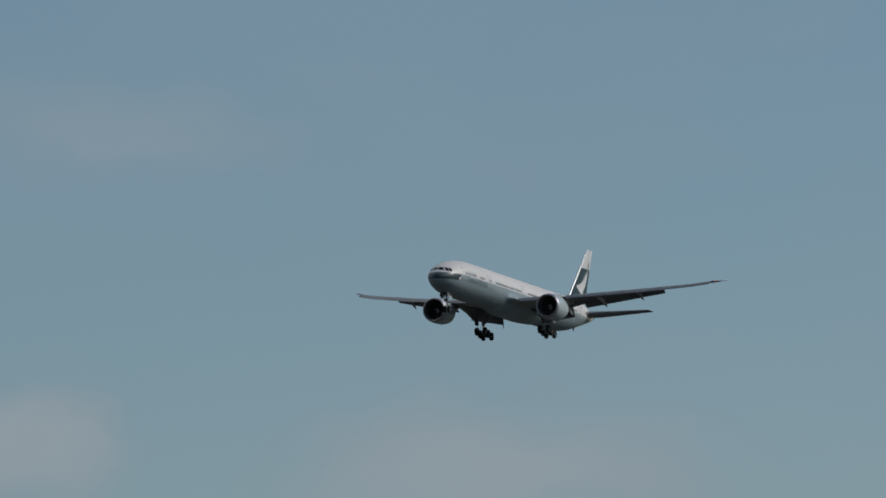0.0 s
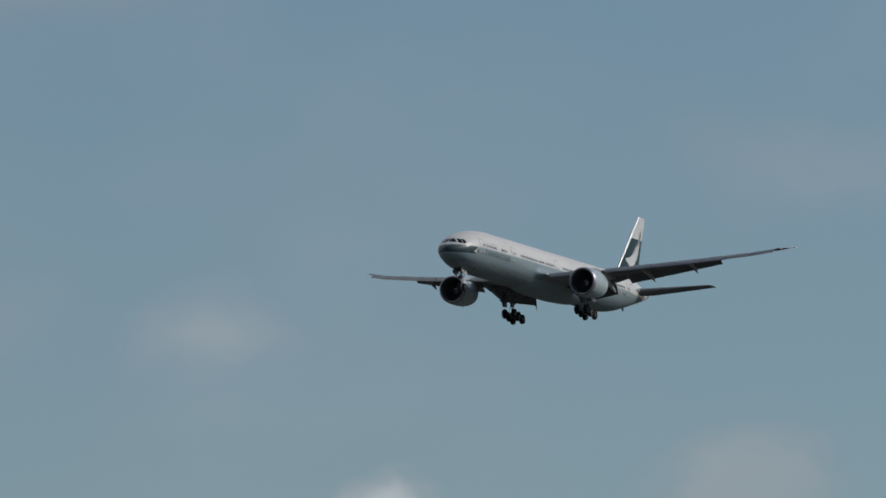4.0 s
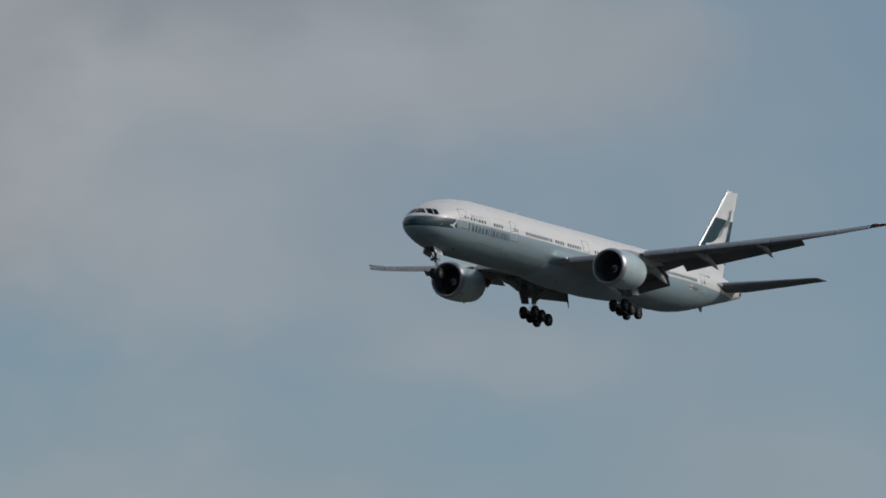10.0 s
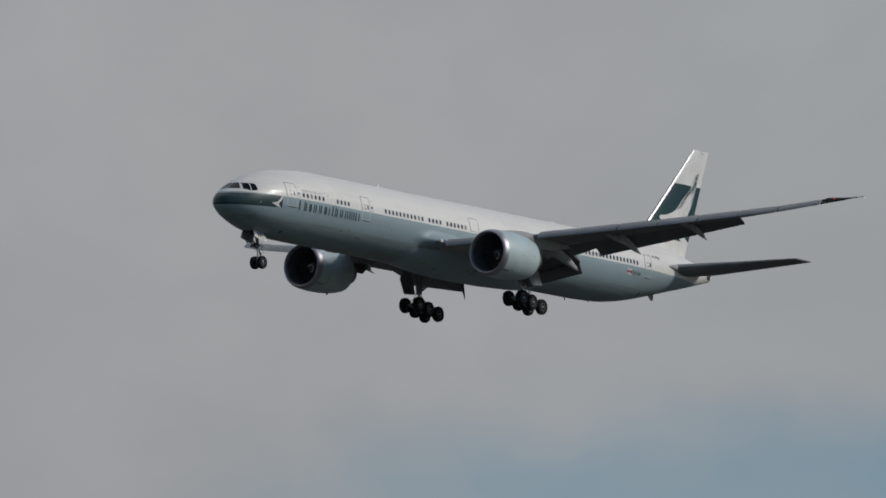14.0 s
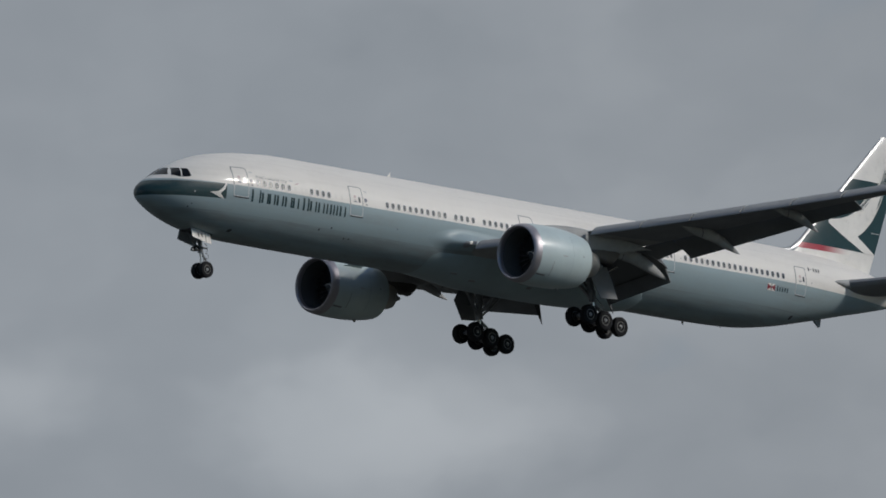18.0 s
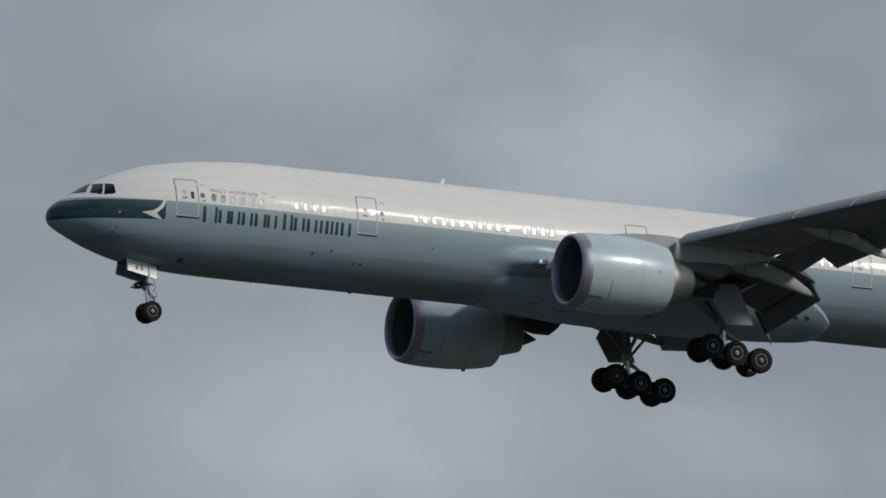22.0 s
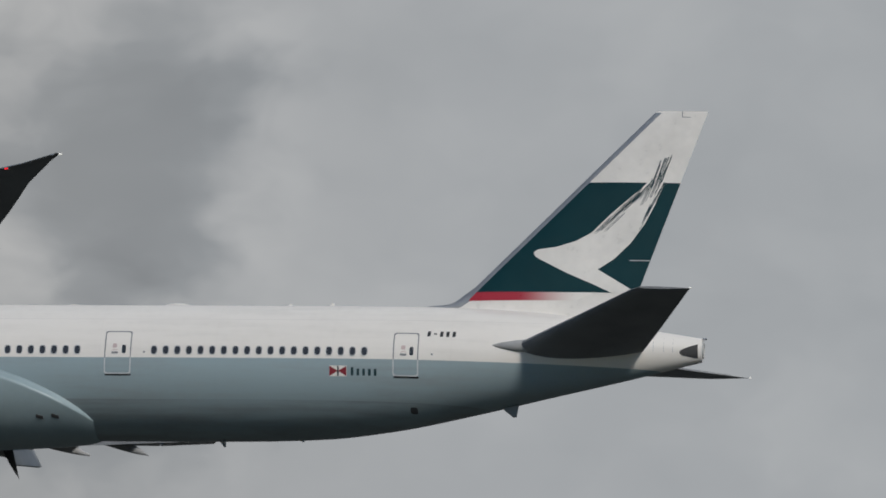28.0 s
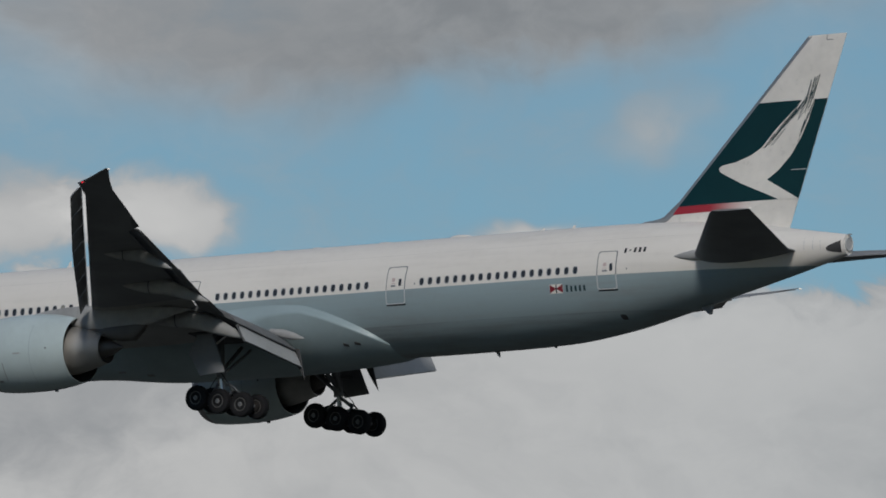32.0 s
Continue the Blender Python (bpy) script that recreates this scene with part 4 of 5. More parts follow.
# ---- engines ----
def engine_parts(side):
    cy, cz = side * 9.75, -2.52
    cowl = part("engine", revolve([(25.72, 1.985), (26.2, 2.03), (27.0, 2.06), (28.2, 2.05), (29.2, 1.98), (30.0, 1.86), (30.62, 1.72), (30.63, 1.70), (30.58, 1.69)], (cy, cz), 72),
                M_SAGE, airliner, "large grey-green turbofan nacelle")
    lip = [(25.74, 1.988), (25.5, 1.955), (25.32, 1.90), (25.21, 1.83), (25.18, 1.765), (25.22, 1.70), (25.34, 1.655), (25.55, 1.63)]
    part("intake_lip", revolve(lip, (cy, cz), 72), M_LIP, cowl, "bare metal intake lip")
    part("intake_duct", revolve([(25.55, 1.63), (26.1, 1.60), (26.9, 1.635), (27.2, 1.64)], (cy, cz), 64), M_DUCT, cowl, "dark intake duct")
    part("fan_disc", revolve([(27.2, 1.64), (27.22, 0.3)], (cy, cz), 48), M_DARK, cowl)
    for k in range(22):
        a = 2 * math.pi * k / 22
        pts = []
        for r, sweep, w in ((0.42, 0.0, 0.10), (0.9, 0.07, 0.16), (1.3, 0.10, 0.20), (1.6, 0.05, 0.20)):
            for d in (-1, 1):
                b = a + (sweep + d * w * 0.5 / r * 0.9)
                pts.append((26.98 + d * 0.09, cy + r * math.cos(b), cz + r * math.sin(b)))
        part("fan_blade", (pts, [(0, 1, 3, 2), (2, 3, 5, 4), (4, 5, 7, 6)]), M_FAN, cowl)
    part("spinner", revolve([(26.30, 0.01), (26.42, 0.12), (26.7, 0.30), (26.98, 0.46)], (cy, cz), 32), M_DUCT, cowl, "dark spinner cone")
    swirl = []
    for k in range(14):
        u = k / 13
        a, r, x = 5.0 * u, 0.05 + 0.36 * u, 26.33 + 0.50 * u
        swirl.append((x - 0.05, cy + r * math.cos(a), cz + r * math.sin(a)))
    part("spinner_mark", tube(swirl, [0.012 + 0.03 * k / 13 for k in range(14)], 6), M_WHITE, cowl, "white spiral mark")
    part("core_cowl", revolve([(29.4, 1.30), (30.3, 1.27), (31.0, 1.12), (31.7, 0.94), (32.25, 0.80), (32.25, 0.76), (31.6, 0.72)], (cy, cz), 56), M_NOZZLE, cowl, "bare metal core cowl")
    part("exhaust_plug", revolve([(31.5, 0.58), (32.1, 0.52), (32.7, 0.33), (33.2, 0.10), (33.36, 0.01)], (cy, cz), 40), M_PLUG, cowl, "burnt exhaust cone")
    part("bypass_duct", revolve([(30.58, 1.69), (29.6, 1.72), (28.4, 1.60), (28.45, 1.25), (29.4, 1.30)], (cy, cz), 56), M_DARK, cowl, "black bypass duct")
    # pylon: slim keel from the cowl up into the wing
    rings = []
    for x, zt, zb, h in ((27.6, -0.42, -0.75, 0.10), (28.6, -0.28, -0.9, 0.24), (29.8, -0.20, -1.2, 0.32), (31.0, -0.18, -1.45, 0.36), (32.2, -0.25, -1.75, 0.36), (33.6, -0.35, -1.62, 0.32), (35.2, -0.45, -1.40, 0.22), (36.6, -0.60, -1.0, 0.10), (37.4, -0.72, -0.86, 0.03), (37.9, -0.80, -0.83, 0.005)):
        rings.append([(x, cy + h * math.copysign(abs(math.cos(a)) ** 0.6, math.cos(a)), 0.5 * (zt + zb) + 0.5 * (zt - zb) * math.copysign(abs(math.sin(a)) ** 0.6, math.sin(a))) for a in (2 * math.pi * j / 20 for j in range(20))])
    part("pylon", loft(rings), M_CANOE, cowl, "grey pylon")
    # aft pylon body, its shadow put into a burnt-metal colour
    shield = []
    for x, zt, zb, h in ((30.9, -1.1, -1.42, 0.20), (31.6, -1.2, -1.75, 0.30), (32.4, -1.3, -2.05, 0.34), (33.3, -1.25, -2.22, 0.33), (34.1, -1.2, -2.22, 0.28), (34.55, -1.1, -1.85, 0.20), (34.9, -1.05, -1.45, 0.12)):
        shield.append([(x, cy + h * math.copysign(abs(math.cos(a)) ** 0.6, math.cos(a)), 0.5 * (zt + zb) + 0.5 * (zt - zb) * math.copysign(abs(math.sin(a)) ** 0.6, math.sin(a))) for a in (2 * math.pi * j / 20 for j in range(20))])
    part("heat_shield", loft(shield), M_PLUG, cowl, "heat shield under the pylon, dark for the shadow there")
    # chine, latches, access panels and drain
    for d in (-1, 1):
        a = radians(90 + d * 52)
        r0, r1 = 2.05, 2.42
        pts = [(26.4, cy + r0 * math.cos(a), cz + r0 * math.sin(a)), (27.2, cy + r1 * math.cos(a), cz + r1 * math.sin(a)), (28.0, cy + r1 * math.cos(a), cz + r1 * math.sin(a)), (28.1, cy + r0 * math.cos(a), cz + r0 * math.sin(a))]
        if d * side > 0:
            part("chine", plate(pts, 0.03, (0, math.sin(a), -math.cos(a))), M_FAIRING, cowl)

    def patch(x0, x1, a0, a1, lift=0.012, n=5):
        prof = smooth_table((25.72, 26.2, 27.0, 28.2, 29.2, 30.0, 30.62), (1.985, 2.03, 2.06, 2.05, 1.98, 1.86, 1.72))
        v, f = [], []
        for i in range(n):
            for j in range(n):
                x, a = x0 + (x1 - x0) * i / (n - 1), radians(a0 + (a1 - a0) * j / (n - 1))
                r = prof(x) + lift
                v.append((x, cy + r * math.cos(a), cz + r * math.sin(a)))
        for i in range(n - 1):
            for j in range(n - 1):
                f.append((i * n + j, i * n + j + 1, i * n + n + j + 1, i * n + n + j))
        return v, f
    out = 180 if side < 0 else 0
    q = 1 if side < 0 else -1
    for turn in (out, 180 - out):
        k = q if turn == out else -q
        part("cowl_latch_strip", patch(25.78, 26.55, turn + k * 47, turn + k * 51), M_SEAL, cowl, "dark slot")
        part("cowl_joint", patch(26.86, 26.90, turn + k * 18, turn + k * 48), M_SEAL, cowl)
        part("cowl_port", patch(29.60, 29.68, turn - k * 1.5, turn + k * 1.0), M_BLACK, cowl)
        part("cowl_notice", patch(27.6, 28.05, turn + k * 4, turn + k * 6), M_LEAD, cowl, "faint grey marking")
        part("cowl_seam", patch(28.62, 28.645, turn - k * 40, turn + k * 55, 0.006, 9), M_FAIRING, cowl)
    part("drain_mast", plate([(28.85, cy, cz - 2.0), (29.15, cy, cz - 1.98), (29.12, cy, cz - 2.12), (28.95, cy, cz - 2.12)], 0.06, (0, 1, 0)), M_SEAL, cowl)
    return cowl


for side in (-1, 1):
    engine_parts(side)

# ---- tail ----
UPY = (0, 1, 0)


def fin_le(z):
    return 60.90 + (z - 3.15) * (70.02 - 60.90) / (12.40 - 3.15)


def fin_te(z):
    return 69.37 + (z - 3.98) * 0.356


fin = part("fin", lifting([((fin_le(z), 0, z), (fin_te(z) - 0.01, 0, z), t) for z, t in ((2.2, 0.50), (4.0, 0.46), (6.5, 0.38), (9.0, 0.30), (11.0, 0.22), (12.15, 0.17), (12.38, 0.11))], UPY), M_WHITE, airliner, "white tail fin with teal panel and brush-stroke emblem")
part("dorsal_fillet", loft([[(x, w * math.cos(a), 3.12 + h * 0.5 + h * 0.5 * math.sin(a)) for a in (2 * math.pi * j / 14 for j in range(14))]
                            for x, w, h in ((59.55, 0.02, 0.14), (59.9, 0.06, 0.22), (60.35, 0.09, 0.25), (60.75, 0.11, 0.31), (61.05, 0.13, 0.42), (61.5, 0.14, 0.78), (62.0, 0.15, 1.16))]), M_LEAD, airliner, "grey dorsal fillet")


def fin_half(x, z):
    t = smooth_table((2.2, 4.0, 6.5, 9.0, 11.0, 12.15, 12.4), (0.50, 0.46, 0.38, 0.30, 0.22, 0.17, 0.11))(z)
    s = min(max((x - fin_le(z)) / (fin_te(z) - fin_le(z)), 0.0), 1.0)
    return t * (1.4845 * math.sqrt(s) - 0.63 * s - 1.758 * s * s + 1.4215 * s ** 3 - 0.5 * s ** 4 + 0.012)


le_strip = []
for z in (3.6, 5.0, 7.0, 9.0, 11.0, 12.30):
    x0 = fin_le(z)
    side_line = [(x0 + dx, fin_half(x0 + dx, z) + 0.014) for dx in (0.30, 0.20, 0.12, 0.06, 0.02)]
    le_strip.append([(x, -y, z) for x, y in side_line] + [(x0 - 0.02, 0, z)] + [(x, y, z) for x, y in reversed(side_line)])
part("fin_leading_edge", loft(le_strip), M_LEAD, fin, "grey metal leading edge")


def on_fin(points, proud, side, step=0.22):
    bm = filled(points)
    for axis in (0, 2):
        lo, hi = min(p[axis // 2] for p in points), max(p[axis // 2] for p in points)
        n = int((hi - lo) / step)
        for k in range(1, n + 1):
            co, no = [0, 0, 0], [0, 0, 0]
            co[axis], no[axis] = lo + (hi - lo) * k / (n + 1), 1
            bmesh.ops.bisect_plane(bm, geom=list(bm.verts) + list(bm.edges) + list(bm.faces), plane_co=co, plane_no=no)
    for v in bm.verts:
        v.co.y = side * (fin_half(v.co.x, v.co.z) + proud)
    for f in bm.faces:
        if f.normal.y * side < 0:
            f.normal_flip()
    bm.normal_update()
    return bm


STROKE = ((64.57, 5.80), (64.64, 5.62), (64.9, 5.46), (66.05, 4.88), (67.4, 4.31), (68.2, 3.95), (69.36, 3.95), (67.52, 5.03), (68.22, 5.49), (69.0, 6.26),
          (69.62, 7.18), (70.08, 8.1), (70.39, 8.88), (70.66, 10.1), (70.5, 10.4), (70.1, 9.75), (69.6, 8.98), (69.2, 8.60), (68.6, 8.08),
          (68.06, 7.60), (67.2, 6.72), (66.5, 6.33), (65.6, 6.05), (64.78, 5.94))
for side in (-1, 1):
    part("teal_panel", on_fin([(fin_le(3.97) + 0.20, 3.97), (69.36, 3.97), (fin_te(9.05) - 0.01, 9.05), (fin_le(9.05) + 0.20, 9.05)], 0.012, side), M_TEAL, fin, "dark teal panel")
    part("red_stripe", on_fin([(fin_le(3.56) + 0.20, 3.56), (66.6, 3.60), (67.4, 3.97), (fin_le(3.97) + 0.20, 3.97)], 0.008, side), M_FADE, fin, "red stripe fading out aft")
    part("brush_stroke", on_fin(list(STROKE), 0.030, side), M_WHITE, fin, "white brush-stroke emblem")
    # dry-brush bristle marks: combs of streaks along both edges of the stroke
    rng = random.Random(7)
    for x0, z0, x1, z1, count, length, lean, wide in ((67.32, 6.66, 67.86, 6.80, 8, 1.10, 0.98, 0.024), (67.95, 7.25, 68.75, 7.75, 8, 0.75, 0.95, 0.020), (68.45, 7.70, 69.45, 8.45, 14, 0.80, 0.88, 0.022),
                                                      (69.35, 8.05, 70.10, 8.55, 9, 1.10, 0.42, 0.022), (69.75, 8.75, 70.38, 9.15, 9, 1.15, 0.34, 0.024),
                                                      (69.36, 6.90, 70.12, 8.35, 11, 0.95, 0.46, 0.022)):
        for k in range(count):
            u = (k + rng.uniform(0.1, 0.9)) / count
            x, z = x0 + (x1 - x0) * u + rng.uniform(-0.05, 0.05), z0 + (z1 - z0) * u + rng.uniform(-0.10, 0.10)
            ln, wd = length * rng.uniform(0.6, 1.15), wide * rng.uniform(0.7, 1.2)
            part("bristle_mark", on_fin([(x - wd * 0.5, z), (x + wd * 0.5, z), (x + lean * ln + wd, z + ln), (x + lean * ln - wd, z + ln)], 0.040, side, 0.5), M_TITLE, fin)
    part("rudder_tab_line", on_fin([(fin_te(5.46) - 0.95, 5.44), (fin_te(5.46) - 0.02, 5.44), (fin_te(5.48) - 0.02, 5.48), (fin_te(5.48) - 0.95, 5.48)], 0.018, side), M_RING, fin)
    part("tip_notch", on_fin([(71.15, 12.08), (71.55, 12.08), (71.55, 12.11), (71.19, 12.11), (71.19, 12.36), (71.15, 12.36)], 0.012, side), M_SEAL, fin)
    # tailplane with elevator, lamp root and pivot plate
    stab = part("tailplane", lifting([((63.7, side * 1.2, 1.02), (69.75, side * 0.9, 1.10), 1.06), ((64.4, side * 2.3, 1.14), (70.15, side * 2.3, 1.06), 0.84), ((67.55, side * 6.4, 1.64), (71.65, side * 6.4, 1.56), 0.48), ((70.40, side * 10.1, 2.10), (73.02, side * 10.2, 2.04), 0.22), ((70.85, side * 10.55, 2.16), (73.18, side * 10.62, 2.10), 0.10)]), M_WING, airliner, "dark grey tailplane")
    part("elevator_line", plate([(68.6, side * 2.4, 1.34), (72.35, side * 10.1, 2.14), (72.38, side * 10.1, 2.14), (68.64, side * 2.4, 1.34)], 0.02, (0, 0, 1), 0), M_SEAL, stab, smooth=False)
    part("root_fairing", loft([[(63.1 + 1.9 * u, side * (2.30 - 0.12 * u + w * math.cos(a)), 1.09 + 0.02 * u + w * 1.5 * math.sin(a)) for a in (2 * math.pi * j / 12 for j in range(12))] for u, w in ((0, 0.02), (0.25, 0.10), (0.6, 0.17), (1, 0.20))]), M_CANOE, stab, "grey leading edge root")
    part("tip_light", tube([(73.16, side * 10.62, 2.12), (73.26, side * 10.62, 2.12)], 0.035, 6), M_LANDING, stab)

# ---- landing gear ----
def tyre_mesh(r, half):
    return wheel_shape([(-half * 0.72, r * 0.52), (-half * 0.98, r * 0.62), (-half, r * 0.80), (-half * 0.80, r * 0.95), (-half * 0.40, r), (half * 0.40, r), (half * 0.80, r * 0.95), (half, r * 0.80), (half * 0.98, r * 0.62), (half * 0.72, r * 0.52)], 36)


def rim_mesh(r, half):
    k = half * 0.72
    side = [(k, r * 0.54), (k + 0.012, r * 0.47), (k - 0.05, r * 0.43), (k - 0.07, r * 0.24), (k - 0.06, r * 0.1)]
    return wheel_shape([(-y, q) for y, q in reversed(side)] + side, 28)


def cap_mesh(r, half):
    k = half * 0.72
    side = [(k - 0.07, r * 0.20), (k + 0.015, r * 0.18), (k + 0.03, r * 0.10)]
    return wheel_shape([(-y, q) for y, q in reversed(side)] + side, 16)


def edge_mesh(r, half):
    """The pale outer flange of a wheel, on both faces."""
    k, rings = half * 0.72, []
    for s in (-1, 1):
        rings.append(loft([[(q * r * math.cos(a), s * y, q * r * math.sin(a)) for a in (2 * math.pi * j / 32 for j in range(32))]
                           for y, q in ((k + 0.002, 0.545), (k + 0.028, 0.535), (k + 0.030, 0.47), (k - 0.02, 0.45))], caps=False))
    return join(*rings)


big_edge, small_edge = part("rim_edge", edge_mesh(0.67, 0.25), M_FLANGE, None), part("rim_edge", edge_mesh(0.545, 0.20), M_FLANGE, None)
big_tyre, big_rim = part("tyre", tyre_mesh(0.67, 0.25), M_RUBBER, None), part("rim", rim_mesh(0.67, 0.25), M_RIM, None)
big_cap, small_cap = part("hub_cap", cap_mesh(0.67, 0.25), M_HUB, None), part("hub_cap", cap_mesh(0.545, 0.20), M_HUB, None)
small_tyre, small_rim = part("tyre", tyre_mesh(0.545, 0.20), M_RUBBER, None), part("rim", rim_mesh(0.545, 0.20), M_RIM, None)


def wheels(parent, tyre, rim, edge, cap, at):
    for x, y, z in at:
        same_part("tyre", tyre, parent, pose(x, y, z))
        same_part("rim", rim, parent, pose(x, y, z))
        same_part("rim_edge", edge, parent, pose(x, y, z))
        same_part("hub_cap", cap, parent, pose(x, y, z))


def main_gear(side):
    gy = side * 5.45

    def P(x, dy, z):
        return (x, gy + side * dy, z)
    leg = part("main_gear", join(tube([P(36.35, -0.2, -1.6), P(36.6, 0, -3.9)], [0.26, 0.22], 16), tube([P(36.52, 0, -3.2), P(36.62, 0, -4.0)], 0.27, 16)), M_GEAR, airliner, "six-wheel main landing gear lowered")
    part("oleo", tube([P(36.6, 0, -3.9), P(36.75, 0, -5.1)], 0.13, 14), M_CHROME, leg, "bright sliding tube")
    axles = [(35.58, -5.03), (37.01, -5.28), (38.46, -5.54)]
    part("bogie_beam", tube([P(35.42, 0, -5.0), P(36.95, 0, -5.32), P(38.62, 0, -5.56)], [0.17, 0.24, 0.17], 14), M_GEAR, leg)
    for x, z in axles:
        part("axle", tube([P(x, -0.95, z), P(x, 0.95, z)], 0.10, 12), M_GEAR, leg)
        for d in (-0.5, 0.5):
            part("brake", tube([P(x, d - 0.12, z), P(x, d + 0.12, z)], 0.27, 16), M_BRAKE, leg)
    wheels(leg, big_tyre, big_rim, big_edge, big_cap, [P(x, d, z) for x, z in axles for d in (-0.70, 0.70)])
    part("drag_brace", join(tube([P(36.55, 0, -3.8), P(34.9, -0.5, -2.3)], 0.11, 10), tube([P(36.62, 0.05, -4.05), P(35.9, -0.2, -4.75)], 0.08, 10)), M_GEAR, leg)
    part("side_brace", join(tube([P(36.6, -0.1, -3.6), P(36.6, -1.9, -2.2)], 0.11, 10), tube([P(36.8, -0.1, -3.7), P(37.4, -1.6, -2.4)], 0.08, 10)), M_GEAR, leg)
    part("torque_link", join(plate_made([P(36.7, 0.0, -3.95), P(37.55, 0.0, -4.55), P(37.5, 0.0, -4.72), P(36.7, 0.0, -4.15)], 0.16), plate_made([P(37.55, 0.0, -4.55), P(37.0, 0.0, -5.15), P(36.85, 0.0, -5.05), P(37.45, 0.0, -4.62)], 0.14)), M_GEAR, leg)
    part("bogie_positioner", tube([P(36.85, 0.12, -4.25), P(37.5, 0.12, -4.5), P(38.35, 0.12, -5.3)], 0.05, 8), M_GEAR, leg)
    part("brake_hose", tube([P(36.75, 0.2, -3.7), P(37.3, 0.35, -4.3), P(37.6, 0.3, -4.9), P(38.3, 0.4, -5.2)], 0.022, 6), M_BLACK, leg)
    part("brake_hose", tube([P(36.5, 0.2, -3.9), P(36.1, 0.3, -4.5), P(35.6, 0.35, -4.85)], 0.022, 6), M_BLACK, leg)
    part("gear_door", plate([P(35.85, 1.12, -1.75), P(35.32, 1.16, -2.70), P(36.15, 1.25, -3.95), P(37.74, 1.25, -3.82), P(37.15, 1.16, -2.35), P(36.80, 1.12, -1.70)], 0.07, (0, 1, 0)), M_WING, leg, "grey strut door")
    # dark plate for the open well, also paints shade under the wing root
    part("wheel_well", plate([P(34.7, -2.0, -1.90), P(37.9, -2.0, -1.92), P(37.7, 0.95, -1.62), P(35.1, 0.95, -1.58)], 0.06, (0, 0, 1)), M_DARK, airliner, "dark plate for the open wheel well and the shade round it")
    # white strut stands in for a sunlit streak by the gear
    part("sunlit_streak_strut", tube([P(36.85, 0.72, -2.20), P(38.10, 0.85, -1.50)], 0.055, 10), M_WHITE, leg, "strut in white for a sunlit streak")
    part("door_link", tube([P(36.7, 0.1, -3.0), P(36.7, 1.15, -2.9)], 0.05, 8), M_GEAR, leg)
    return leg


def plate_made(corners, thick, across=(0, 1, 0)):
    bm = plate(corners, thick, across, 0.015)
    bm.verts.index_update()
    made = [tuple(v.co) for v in bm.verts], [tuple(v.index for v in f.verts) for f in bm.faces]
    bm.free()
    return made


for side in (-1, 1):
    main_gear(side)

nose_gear = part("nose_gear", join(tube([(5.62, 0, -2.4), (5.72, 0, -3.9)], [0.15, 0.14], 14), tube([(5.66, 0, -3.55), (5.74, 0, -3.95)], 0.19, 14)), M_GEAR, airliner, "twin-wheel nose landing gear lowered")
part("oleo", tube([(5.72, 0, -3.9), (5.88, 0, -5.10)], 0.085, 12), M_CHROME, nose_gear, "bright sliding tube")
part("axle", tube([(5.9, -0.55, -5.10), (5.9, 0.55, -5.10)], 0.08, 12), M_GEAR, nose_gear)
wheels(nose_gear, small_tyre, small_rim, small_edge, small_cap, [(5.9, -0.37, -5.10), (5.9, 0.37, -5.10)])
part("torque_link", join(plate_made([(5.82, 0, -3.9), (6.28, 0, -4.35), (6.24, 0, -4.48), (5.82, 0, -4.1)], 0.10), plate_made([(6.28, 0, -4.35), (5.98, 0, -4.9), (5.9, 0, -4.8), (6.2, 0, -4.4)], 0.09)), M_GEAR, nose_gear)
part("drag_brace", join(tube([(5.70, -0.12, -3.7), (4.6, -0.3, -2.5)], 0.07, 8), tube([(5.70, 0.12, -3.7), (4.6, 0.3, -2.5)], 0.07, 8)), M_GEAR, nose_gear)
for y in (-0.22, 0.22):
    part("taxi_lamp", tube([(5.35, y, -3.72), (5.18, y, -3.74)], [0.08, 0.12], 12), M_GLASS, nose_gear, "taxi lamp")
part("steering_unit", join(tube([(5.15, -0.3, -3.78), (5.15, 0.3, -3.78)], 0.06, 8), tube([(4.85, -0.1, -3.88), (5.6, -0.1, -3.66)], 0.07, 8)), M_GEAR, nose_gear)
part("lamp_bracket", plate([(4.92, 0, -3.86), (5.18, 0, -3.56), (5.60, 0, -3.50), (5.62, 0, -3.86), (5.20, 0, -3.92)], 0.34, (0, 1, 0)), M_BRAKE, nose_gear, "dark lamp bracket")
for y in (-0.24, 0.24):
    part("steering_actuator", tube([(5.45, y, -3.62), (6.02, y, -3.66)], 0.07, 8), M_GEAR, nose_gear)
part("hose", tube([(6.02, -0.18, -3.98), (6.22, -0.2, -4.08), (6.24, -0.2, -4.26), (6.02, -0.18, -4.34)], 0.018, 6), M_BLACK, nose_gear)
part("spare_link", tube([(5.86, -0.12, -3.95), (5.98, -0.14, -4.95)], 0.03, 6), M_GEAR, nose_gear)
part("hose", tube([(5.95, -0.15, -3.3), (6.12, -0.2, -3.5), (6.16, -0.2, -3.8), (6.05, -0.15, -4.0)], 0.018, 6), M_BLACK, nose_gear)
